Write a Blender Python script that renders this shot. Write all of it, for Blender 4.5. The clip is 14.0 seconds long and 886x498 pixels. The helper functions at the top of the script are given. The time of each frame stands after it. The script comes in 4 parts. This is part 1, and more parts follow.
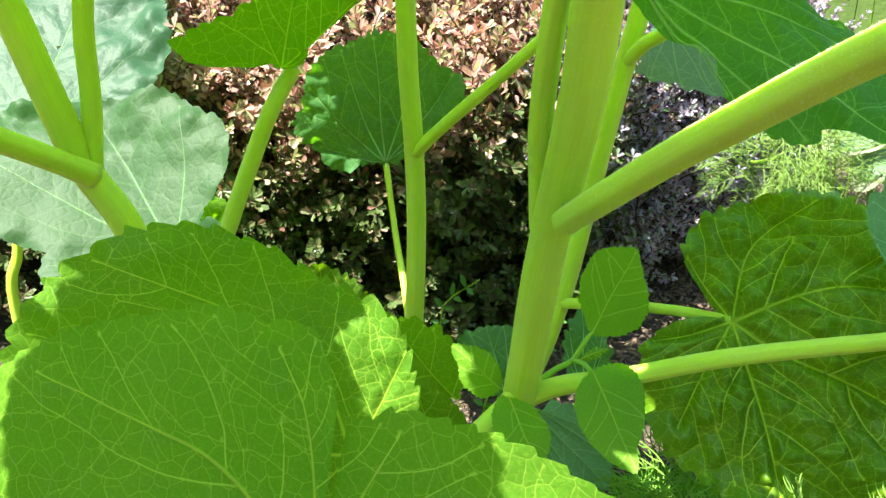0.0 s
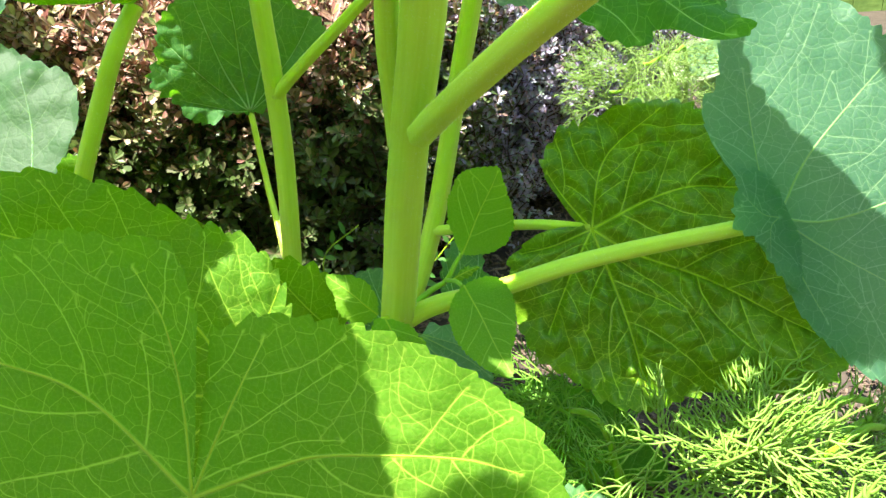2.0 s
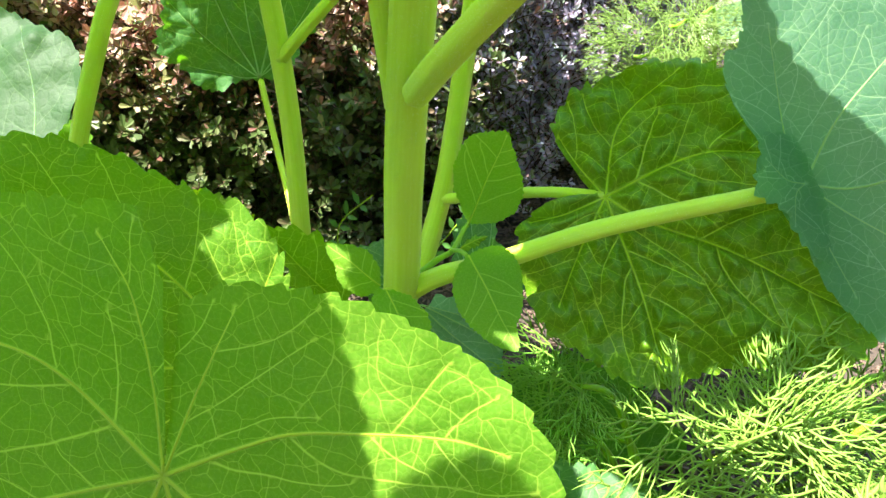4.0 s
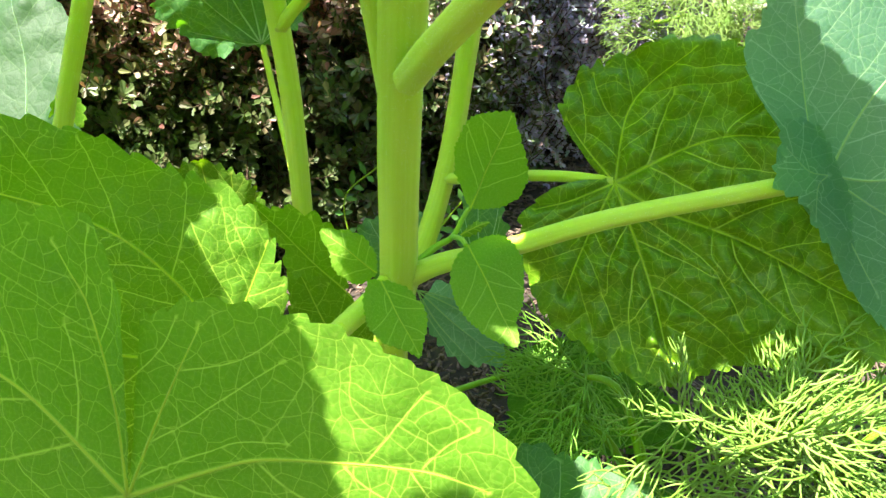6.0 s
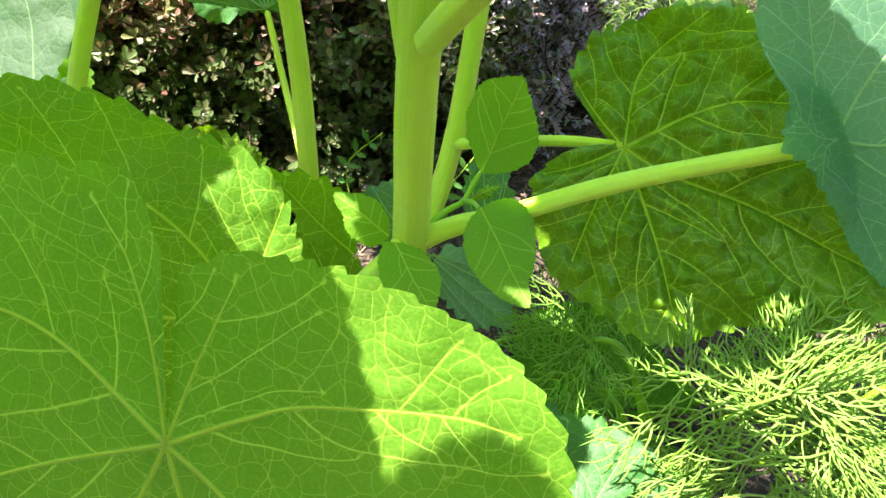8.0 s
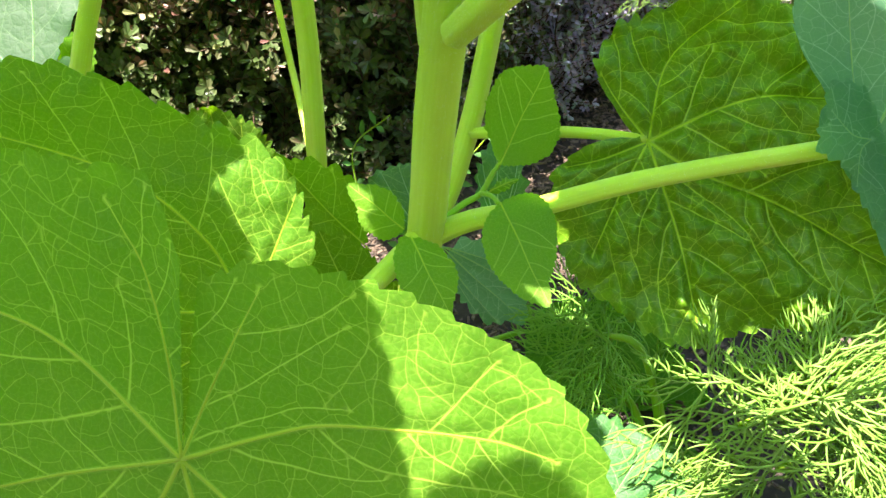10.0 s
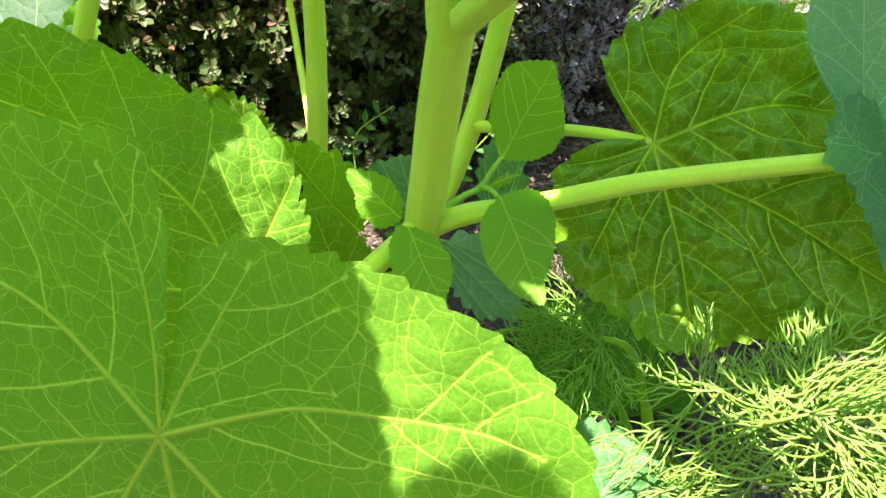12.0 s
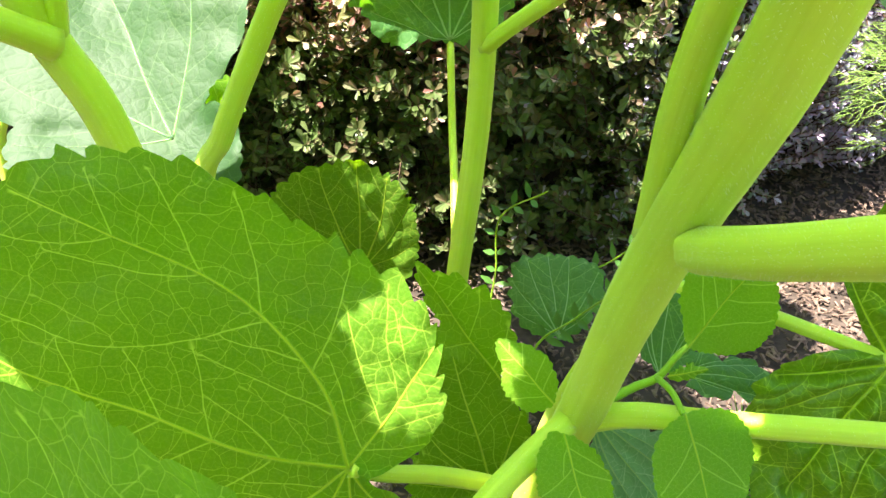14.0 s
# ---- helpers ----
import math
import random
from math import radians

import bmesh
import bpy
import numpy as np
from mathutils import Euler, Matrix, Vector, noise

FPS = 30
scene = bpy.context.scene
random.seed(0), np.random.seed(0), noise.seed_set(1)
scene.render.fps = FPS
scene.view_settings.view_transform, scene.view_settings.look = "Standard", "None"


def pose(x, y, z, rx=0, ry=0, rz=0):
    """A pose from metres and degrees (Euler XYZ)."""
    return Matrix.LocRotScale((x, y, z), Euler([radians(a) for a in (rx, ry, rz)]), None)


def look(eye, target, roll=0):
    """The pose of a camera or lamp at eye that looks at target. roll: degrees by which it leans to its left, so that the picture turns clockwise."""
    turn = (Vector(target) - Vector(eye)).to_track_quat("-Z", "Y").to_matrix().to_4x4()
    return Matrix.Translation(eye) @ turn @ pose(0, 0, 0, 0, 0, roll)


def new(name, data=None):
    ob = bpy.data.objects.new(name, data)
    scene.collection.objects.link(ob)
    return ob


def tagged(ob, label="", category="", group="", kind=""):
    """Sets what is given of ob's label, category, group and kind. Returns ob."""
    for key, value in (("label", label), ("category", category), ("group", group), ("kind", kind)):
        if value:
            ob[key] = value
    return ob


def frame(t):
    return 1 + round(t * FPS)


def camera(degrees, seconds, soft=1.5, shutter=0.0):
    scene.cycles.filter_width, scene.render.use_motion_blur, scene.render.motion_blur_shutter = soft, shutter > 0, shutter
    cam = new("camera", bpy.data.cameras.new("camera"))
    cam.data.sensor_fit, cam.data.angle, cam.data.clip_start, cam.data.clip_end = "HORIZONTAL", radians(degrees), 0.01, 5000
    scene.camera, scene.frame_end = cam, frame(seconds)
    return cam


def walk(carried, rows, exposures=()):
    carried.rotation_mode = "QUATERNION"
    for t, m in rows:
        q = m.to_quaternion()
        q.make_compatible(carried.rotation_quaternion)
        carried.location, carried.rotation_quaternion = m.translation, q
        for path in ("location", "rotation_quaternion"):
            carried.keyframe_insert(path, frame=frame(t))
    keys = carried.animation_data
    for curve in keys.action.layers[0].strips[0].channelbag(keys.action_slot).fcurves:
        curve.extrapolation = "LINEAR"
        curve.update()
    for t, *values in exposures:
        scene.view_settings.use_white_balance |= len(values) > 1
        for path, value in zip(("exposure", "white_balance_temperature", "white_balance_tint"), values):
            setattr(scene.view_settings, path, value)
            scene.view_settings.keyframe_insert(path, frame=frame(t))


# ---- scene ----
from mathutils import geometry

cam = camera(59.1, 14.0)
PATH = [
    (0, (0.0000, 0.0000, 0.4200), (-0.0000, 0.5638, 0.2148), 0.00),
    (0.5, (0.0064, 0.0121, 0.4143), (0.0183, 0.5744, 0.2053), -0.28),
    (1, (0.0117, -0.0019, 0.4078), (0.0562, 0.5553, 0.1898), -1.03),
    (1.5, (0.0097, -0.0138, 0.4077), (0.0759, 0.5391, 0.1841), -1.40),
    (2, (0.0112, -0.0140, 0.4008), (0.0931, 0.5341, 0.1707), -1.77),
    (2.5, (0.0137, -0.0144, 0.3920), (0.1013, 0.5290, 0.1530), -1.75),
    (2.7, (0.0133, -0.0123, 0.3889), (0.1020, 0.5294, 0.1466), -1.73),
    (4.8, (0.0396, 0.0087, 0.3965), (0.0801, 0.5502, 0.1412), -2.91),
    (5, (0.0419, 0.0114, 0.3996), (0.0825, 0.5482, 0.1347), -2.77),
    (5.5, (0.0445, 0.0150, 0.3987), (0.0842, 0.5482, 0.1266), -2.65),
    (6, (0.0410, 0.0237, 0.3974), (0.0802, 0.5536, 0.1187), -2.62),
    (6.5, (0.0328, 0.0189, 0.4019), (0.0755, 0.5449, 0.1163), -2.29),
    (7, (0.0287, 0.0135, 0.4037), (0.0708, 0.5372, 0.1139), -2.47),
    (7.5, (0.0292, 0.0155, 0.4007), (0.0726, 0.5357, 0.1049), -2.44),
    (8, (0.0287, 0.0166, 0.3967), (0.0738, 0.5357, 0.0993), -2.13),
    (8.2, (0.0310, 0.0172, 0.3938), (0.0761, 0.5360, 0.0957), -2.13),
    (10.3, (0.0171, 0.0347, 0.4018), (0.0653, 0.5436, 0.0876), -0.64),
    (10.5, (0.0158, 0.0339, 0.4047), (0.0641, 0.5445, 0.0933), -0.26),
    (11, (0.0149, 0.0280, 0.4027), (0.0630, 0.5401, 0.0937), 0.53),
    (11.5, (0.0178, 0.0305, 0.3958), (0.0670, 0.5412, 0.0847), 1.54),
    (12, (0.0199, 0.0363, 0.3939), (0.0699, 0.5444, 0.0788), 2.36),
    (12.5, (0.0208, 0.0351, 0.3930), (0.0743, 0.5400, 0.0733), 2.89),
    (13, (0.0178, 0.0468, 0.3917), (0.0716, 0.5492, 0.0681), 2.91),
    (13.5, (0.0077, 0.0930, 0.4136), (0.0183, 0.6018, 0.0958), 3.34),
    (14, (-0.0003, 0.1348, 0.4227), (-0.0405, 0.6420, 0.1046), 4.84),
]
walk(cam, [(t, look(eye, target, roll)) for t, eye, target, roll in PATH], exposures=[(0, 2.82, 6500, 0), (2.5, 2.92, 6500, 3), (6, 3.0, 6500, 8), (13, 3.06, 6500, 13), (13.5, 3.22, 6600, 14), (14, 3.28, 6700, 14)])

# ---- light ----
world = bpy.data.worlds.new("sky")
scene.world = world
world.use_nodes = True
wn = world.node_tree
sky = wn.nodes.new("ShaderNodeTexSky")
sky.sky_type = "NISHITA"
sky.sun_disc = False
SUN_DIR = Vector((-0.36, -0.22, 0.90)).normalized()
sky.sun_elevation = math.asin(SUN_DIR.z)
sky.sun_rotation = math.atan2(SUN_DIR.x, SUN_DIR.y)
wn.links.new(sky.outputs[0], wn.nodes["Background"].inputs[0])
wn.nodes["Background"].inputs[1].default_value = 0.068
sun = new("sun", bpy.data.lights.new("sun", "SUN"))
sun.data.energy = 3.6
sun.data.angle = radians(0.53)
sun.data.color = (1.0, 0.95, 0.86)
sun.matrix_world = look(SUN_DIR * 5, (0, 0, 0))


# ---- materials ----
def material(name):
    m = bpy.data.materials.new(name)
    m.use_nodes = True
    return m, m.node_tree, m.node_tree.nodes["Principled BSDF"], m.node_tree.nodes["Material Output"]


def node(nt, kind, **values):
    n = nt.nodes.new(kind)
    for key, value in values.items():
        if key in n.inputs:
            n.inputs[key].default_value = value
    return n


def mapped(nt, value, a, b, lo=0.0, hi=1.0):
    n = nt.nodes.new("ShaderNodeMapRange")
    n.interpolation_type = "SMOOTHSTEP"
    nt.links.new(value, n.inputs[0])
    n.inputs[1].default_value, n.inputs[2].default_value = a, b
    n.inputs[3].default_value, n.inputs[4].default_value = lo, hi
    return n.outputs[0]


def mixed(nt, fac, a, b):
    n = nt.nodes.new("ShaderNodeMix")
    n.data_type = "RGBA"
    for socket, value in ((n.inputs[0], fac), (n.inputs[6], a), (n.inputs[7], b)):
        if isinstance(value, bpy.types.NodeSocket):
            nt.links.new(value, socket)
        elif isinstance(value, tuple):
            socket.default_value = (*value, 1)
        else:
            socket.default_value = value
    return n.outputs[2]


def maths(nt, op, a, b):
    n = nt.nodes.new("ShaderNodeMath")
    n.operation = op
    for socket, value in ((n.inputs[0], a), (n.inputs[1], b)):
        if isinstance(value, bpy.types.NodeSocket):
            nt.links.new(value, socket)
        else:
            socket.default_value = value
    return n.outputs[0]


def leaf_material(name, blade, young, vein, glow, through_share, net=105.0, rough=0.42, gloss=0.4):
    """A leaf blade: mottled green, a pale net of fine veins, light shining through."""
    m, nt, p, out = material(name)
    uv = nt.nodes.new("ShaderNodeUVMap")
    warp = node(nt, "ShaderNodeTexNoise", Scale=60.0, Detail=2.0)
    nt.links.new(uv.outputs[0], warp.inputs["Vector"])
    add = nt.nodes.new("ShaderNodeVectorMath")
    add.operation = "MULTIPLY_ADD"
    nt.links.new(warp.outputs["Color"], add.inputs[0])
    add.inputs[1].default_value = (0.008, 0.008, 0.0)
    nt.links.new(uv.outputs[0], add.inputs[2])
    nets = []
    for scale, width in ((net * 0.75, 0.036), (net * 1.9, 0.05)):
        v = node(nt, "ShaderNodeTexVoronoi", Scale=scale)
        v.feature = "DISTANCE_TO_EDGE"
        v.voronoi_dimensions = "2D"
        nt.links.new(add.outputs[0], v.inputs["Vector"])
        nets.append((v.outputs["Distance"], mapped(nt, v.outputs["Distance"], 0.0, width, 1.0, 0.0)))
    coarse = node(nt, "ShaderNodeTexNoise", Scale=22.0, Detail=3.0)
    nt.links.new(uv.outputs[0], coarse.inputs["Vector"])
    fine = node(nt, "ShaderNodeTexNoise", Scale=700.0, Detail=2.0)
    nt.links.new(uv.outputs[0], fine.inputs["Vector"])
    info = nt.nodes.new("ShaderNodeObjectInfo")
    tone = maths(nt, "MULTIPLY_ADD", info.outputs["Random"], 0.35)
    tone.node.inputs[2].default_value = 0.0
    tone = maths(nt, "ADD", maths(nt, "MULTIPLY", mapped(nt, coarse.outputs[0], 0.3, 0.7), 0.65), tone)
    base = mixed(nt, tone, blade, young)
    base = mixed(nt, maths(nt, "MULTIPLY", mapped(nt, fine.outputs[0], 0.45, 0.75), 0.18), base, vein)
    base = mixed(nt, maths(nt, "MULTIPLY", nets[0][1], 0.4), base, vein)
    base = mixed(nt, maths(nt, "MULTIPLY", nets[1][1], 0.12), base, vein)
    attr = nt.nodes.new("ShaderNodeAttribute")
    attr.attribute_name = "vein"
    near = attr.outputs["Fac"]
    base = mixed(nt, maths(nt, "MULTIPLY", near, 0.9), base, vein)
    speck = node(nt, "ShaderNodeTexVoronoi", Scale=75.0)
    nt.links.new(uv.outputs[0], speck.inputs["Vector"])
    base = mixed(nt, maths(nt, "MULTIPLY", mapped(nt, speck.outputs["Distance"], 0.03, 0.05, 1.0, 0.0), 0.6), base, (0.09, 0.07, 0.03))
    nt.links.new(base, p.inputs["Base Color"])
    p.inputs["Roughness"].default_value = rough
    p.inputs["Specular IOR Level"].default_value = gloss
    p.inputs["Sheen Weight"].default_value = 0.02
    p.inputs["Sheen Tint"].default_value = (0.8, 1.0, 0.75, 1)
    height = maths(nt, "ADD", mapped(nt, nets[0][0], 0.0, 0.25), maths(nt, "MULTIPLY", mapped(nt, nets[1][0], 0.0, 0.25), 0.35))
    height = maths(nt, "ADD", height, maths(nt, "MULTIPLY", fine.outputs[0], 0.25))
    bump = node(nt, "ShaderNodeBump", Strength=0.14, Distance=0.001)
    nt.links.new(height, bump.inputs["Height"])
    nt.links.new(bump.outputs[0], p.inputs["Normal"])
    tr = nt.nodes.new("ShaderNodeBsdfTranslucent")
    lit = mixed(nt, maths(nt, "MULTIPLY", nets[0][1], 0.62), glow, (min(1, glow[0] * 2.0), min(1, glow[1] * 1.5), glow[2] * 2 + 0.03))
    lit = mixed(nt, maths(nt, "MULTIPLY", nets[1][1], 0.26), lit, (min(1, glow[0] * 2.0), min(1, glow[1] * 1.5), glow[2] * 2 + 0.03))
    lit = mixed(nt, maths(nt, "MULTIPLY", tone, 0.4), lit, (glow[0] * 1.25, glow[1] * 1.1, glow[2]))
    lit = mixed(nt, maths(nt, "MULTIPLY", near, 0.9), lit, (min(1, glow[0] * 2.0), min(1, glow[1] * 1.5), glow[2] * 2 + 0.03))
    nt.links.new(lit, tr.inputs[0])
    nt.links.new(bump.outputs[0], tr.inputs["Normal"])
    mix = nt.nodes.new("ShaderNodeMixShader")
    mix.inputs[0].default_value = through_share
    nt.links.new(p.outputs[0], mix.inputs[1])
    nt.links.new(tr.outputs[0], mix.inputs[2])
    nt.links.new(mix.outputs[0], out.inputs[0])
    return m


def stem_material(name, dark, light, hairs=0.5, glow=None):
    """A ribbed juicy stem with pale hair dots."""
    m, nt, p, out = material(name)
    uv = nt.nodes.new("ShaderNodeUVMap")
    stretch = nt.nodes.new("ShaderNodeVectorMath")
    stretch.operation = "MULTIPLY"
    stretch.inputs[1].default_value = (16.0, 14.0, 1.0)
    nt.links.new(uv.outputs[0], stretch.inputs[0])
    streak = node(nt, "ShaderNodeTexNoise", Scale=1.0, Detail=3.0)
    nt.links.new(stretch.outputs[0], streak.inputs["Vector"])
    geo = nt.nodes.new("ShaderNodeNewGeometry")
    blotch = node(nt, "ShaderNodeTexNoise", Scale=25.0, Detail=2.0)
    nt.links.new(geo.outputs["Position"], blotch.inputs["Vector"])
    dots = node(nt, "ShaderNodeTexVoronoi", Scale=1000.0)
    nt.links.new(geo.outputs["Position"], dots.inputs["Vector"])
    dot = mapped(nt, dots.outputs["Distance"], 0.1, 0.16, 1.0, 0.0)
    tone = maths(nt, "ADD", maths(nt, "MULTIPLY", mapped(nt, streak.outputs[0], 0.2, 0.8), 0.4), maths(nt, "MULTIPLY", blotch.outputs[0], 0.4))
    base = mixed(nt, tone, dark, light)
    base = mixed(nt, maths(nt, "MULTIPLY", dot, hairs), base, (0.85, 0.9, 0.7))
    nt.links.new(base, p.inputs["Base Color"])
    p.inputs["Roughness"].default_value = 0.5
    p.inputs["Specular IOR Level"].default_value = 0.35
    p.inputs["Sheen Weight"].default_value = 0.1
    p.inputs["Sheen Roughness"].default_value = 0.4
    p.inputs["Subsurface Weight"].default_value = 0.6
    p.inputs["Subsurface Radius"].default_value = (0.007, 0.009, 0.0015)
    p.inputs["Subsurface Scale"].default_value = 1.0
    bump = node(nt, "ShaderNodeBump", Strength=0.15, Distance=0.0008)
    nt.links.new(maths(nt, "ADD", streak.outputs[0], maths(nt, "MULTIPLY", dot, 0.5)), bump.inputs["Height"])
    nt.links.new(bump.outputs[0], p.inputs["Normal"])
    if glow:
        p.inputs["Subsurface Weight"].default_value = 0.0
        tr = nt.nodes.new("ShaderNodeBsdfTranslucent")
        tr.inputs[0].default_value = (*glow, 1)
        mix = nt.nodes.new("ShaderNodeMixShader")
        mix.inputs[0].default_value = 0.5
        nt.links.new(p.outputs[0], mix.inputs[1])
        nt.links.new(tr.outputs[0], mix.inputs[2])
        nt.links.new(mix.outputs[0], out.inputs[0])
    return m


def small_leaf_material(name, colours, glow, through_share=0.3, rough=0.35):
    """Small shrub or thread leaves: each leaf has a tone of its own."""
    m, nt, p, out = material(name)
    geo = nt.nodes.new("ShaderNodeNewGeometry")
    ramp = nt.nodes.new("ShaderNodeValToRGB")
    while len(ramp.color_ramp.elements) < len(colours):
        ramp.color_ramp.elements.new(0.5)
    for i, c in enumerate(colours):
        ramp.color_ramp.elements[i].position = i / max(1, len(colours) - 1)
        ramp.color_ramp.elements[i].color = (*c, 1)
    nt.links.new(geo.outputs["Random Per Island"], ramp.inputs[0])
    spot = node(nt, "ShaderNodeTexNoise", Scale=90.0, Detail=3.0)
    nt.links.new(geo.outputs["Position"], spot.inputs["Vector"])
    base = mixed(nt, maths(nt, "MULTIPLY", mapped(nt, spot.outputs[0], 0.4, 0.7), 0.35), ramp.outputs[0], colours[-1])
    nt.links.new(base, p.inputs["Base Color"])
    p.inputs["Roughness"].default_value = rough
    p.inputs["Specular IOR Level"].default_value = 0.35
    tr = node(nt, "ShaderNodeBsdfTranslucent")
    nt.links.new(mixed(nt, 0.6, ramp.outputs[0], glow), tr.inputs[0])
    mix = nt.nodes.new("ShaderNodeMixShader")
    mix.inputs[0].default_value = through_share
    nt.links.new(p.outputs[0], mix.inputs[1])
    nt.links.new(tr.outputs[0], mix.inputs[2])
    nt.links.new(mix.outputs[0], out.inputs[0])
    return m


def rough_material(name, a, b, scale, rough=0.9):
    """Soil, bark and the like: two colours in coarse and fine noise."""
    m, nt, p, out = material(name)
    geo = nt.nodes.new("ShaderNodeNewGeometry")
    one = node(nt, "ShaderNodeTexNoise", Scale=scale, Detail=6.0)
    two = node(nt, "ShaderNodeTexNoise", Scale=scale * 8, Detail=4.0)
    for n in (one, two):
        nt.links.new(geo.outputs["Position"], n.inputs["Vector"])
    tone = maths(nt, "ADD", maths(nt, "MULTIPLY", mapped(nt, one.outputs[0], 0.35, 0.65), 0.5), maths(nt, "MULTIPLY", mapped(nt, two.outputs[0], 0.35, 0.65), 0.3))
    tone = maths(nt, "ADD", tone, maths(nt, "MULTIPLY", geo.outputs["Random Per Island"], 0.3))
    nt.links.new(mixed(nt, tone, a, b), p.inputs["Base Color"])
    p.inputs["Roughness"].default_value = rough
    p.inputs["Specular IOR Level"].default_value = 0.25
    bump = node(nt, "ShaderNodeBump", Strength=0.6, Distance=0.004)
    nt.links.new(two.outputs[0], bump.inputs["Height"])
    nt.links.new(bump.outputs[0], p.inputs["Normal"])
    return m


LEAF = leaf_material("sunflower_leaf", (0.068, 0.19, 0.014), (0.118, 0.255, 0.026), (0.55, 0.7, 0.1), (0.28, 0.59, 0.001), 0.5, net=190.0, rough=0.42, gloss=0.13)
# A darker copy of LEAF: leaves turned from the sky, dimness in the colour.
DARKER = leaf_material("darker_sunflower_leaf", (0.053, 0.156, 0.012), (0.097, 0.225, 0.023), (0.56, 0.71, 0.1), (0.27, 0.57, 0.001), 0.46, net=190.0, rough=0.42, gloss=0.17)
CRINKLED = leaf_material("crinkled_sunflower_leaf", (0.05, 0.135, 0.003), (0.11, 0.215, 0.004), (0.46, 0.62, 0.06), (0.36, 0.62, 0.001), 0.2, net=210.0, rough=0.42, gloss=0.35)
# Waxy blue-green leaf, with the blue of the reflected sky added to its base.
GLAUCOUS_SKY = leaf_material("glaucous_sky_tinted_leaf", (0.036, 0.112, 0.066), (0.054, 0.145, 0.086), (0.26, 0.4, 0.19), (0.34, 0.72, 0.3), 0.55, net=200.0, rough=0.5, gloss=0.5)
# A copy for leaves standing in shade; the shade is part of its colour.
TEAL = leaf_material("shaded_sunflower_leaf", (0.034, 0.13, 0.028), (0.05, 0.165, 0.038), (0.26, 0.44, 0.14), (0.17, 0.5, 0.01), 0.4, net=200.0, rough=0.55, gloss=0.4)
# Lit copies for the leaves in full sun, base lowered; the back one bluer.
SUNLIT = leaf_material("sunlit_sunflower_leaf", (0.024, 0.07, 0.02), (0.034, 0.086, 0.026), (0.07, 0.14, 0.045), (0.1, 0.3, 0.02), 0.4, net=150.0, rough=0.6, gloss=0.4)
SUNLIT_BLUE = leaf_material("sunlit_bluish_leaf", (0.026, 0.078, 0.038), (0.036, 0.094, 0.048), (0.06, 0.13, 0.07), (0.1, 0.3, 0.05), 0.4, net=150.0, rough=0.55, gloss=0.4)
YOUNG = leaf_material("young_sunflower_leaf", (0.09, 0.22, 0.01), (0.14, 0.295, 0.016), (0.42, 0.56, 0.1), (0.33, 0.7, 0.004), 0.45, net=700.0, rough=0.6, gloss=0.35)
VEIN = stem_material("leaf_vein", (0.35, 0.48, 0.04), (0.43, 0.55, 0.06), 0.0, (0.85, 0.95, 0.05))
GREY_VEIN = stem_material("glaucous_leaf_vein", (0.3, 0.48, 0.2), (0.4, 0.56, 0.28), 0.0, (0.6, 0.85, 0.3))
# Vein copy for the leaves in full sun, lowered against the glare.
SUNLIT_VEIN = stem_material("sunlit_leaf_vein", (0.07, 0.16, 0.06), (0.1, 0.2, 0.08), 0.0)
STEM = stem_material("sunflower_stem", (0.42, 0.53, 0.04), (0.56, 0.67, 0.11), 0.5)
HAIR = stem_material("plant_hair", (0.6, 0.68, 0.42), (0.75, 0.8, 0.6), 0.0)
SHOOT = stem_material("young_shoot", (0.15, 0.3, 0.01), (0.28, 0.43, 0.03), 0.2)
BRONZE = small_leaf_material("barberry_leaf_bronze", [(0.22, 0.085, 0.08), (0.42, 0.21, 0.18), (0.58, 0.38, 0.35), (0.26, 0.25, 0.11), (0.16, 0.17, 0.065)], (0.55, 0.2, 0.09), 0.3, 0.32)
DARK_GREEN = small_leaf_material("barberry_leaf_green", [(0.05, 0.08, 0.022), (0.085, 0.125, 0.038), (0.13, 0.08, 0.055), (0.06, 0.1, 0.03), (0.13, 0.16, 0.06)], (0.16, 0.25, 0.045), 0.28, 0.38)
PURPLE = small_leaf_material("barberry_leaf_purple", [(0.3, 0.26, 0.4), (0.38, 0.33, 0.5), (0.23, 0.35, 0.21), (0.42, 0.38, 0.54), (0.34, 0.2, 0.2)], (0.48, 0.36, 0.36), 0.34, 0.5)
TWIG = rough_material("barberry_twig", (0.05, 0.03, 0.02), (0.12, 0.07, 0.045), 60.0)
SHRUB_SHADE = rough_material("shrub_inner_shade", (0.012, 0.012, 0.009), (0.03, 0.026, 0.02), 30.0)
THREAD = small_leaf_material("cosmos_leaf", [(0.2, 0.36, 0.045), (0.26, 0.42, 0.07), (0.33, 0.47, 0.12)], (0.45, 0.68, 0.1), 0.42, 0.5)
# THREAD again for the cosmos in shade, its green raised to brighten it.
THREAD_SHADED = small_leaf_material("shaded_cosmos_leaf", [(0.18, 0.4, 0.045), (0.26, 0.48, 0.07), (0.33, 0.54, 0.1)], (0.4, 0.7, 0.05), 0.42, 0.5)
THREAD_YELLOW = small_leaf_material("cosmos_leaf_yellow", [(0.12, 0.22, 0.035), (0.18, 0.29, 0.055), (0.25, 0.35, 0.08)], (0.32, 0.46, 0.05), 0.3, 0.5)
SOIL = rough_material("mulch_soil", (0.028, 0.021, 0.016), (0.075, 0.056, 0.045), 14.0)
WEED = small_leaf_material("weed_leaf", [(0.06, 0.16, 0.03), (0.1, 0.24, 0.05)], (0.25, 0.5, 0.04), 0.4)
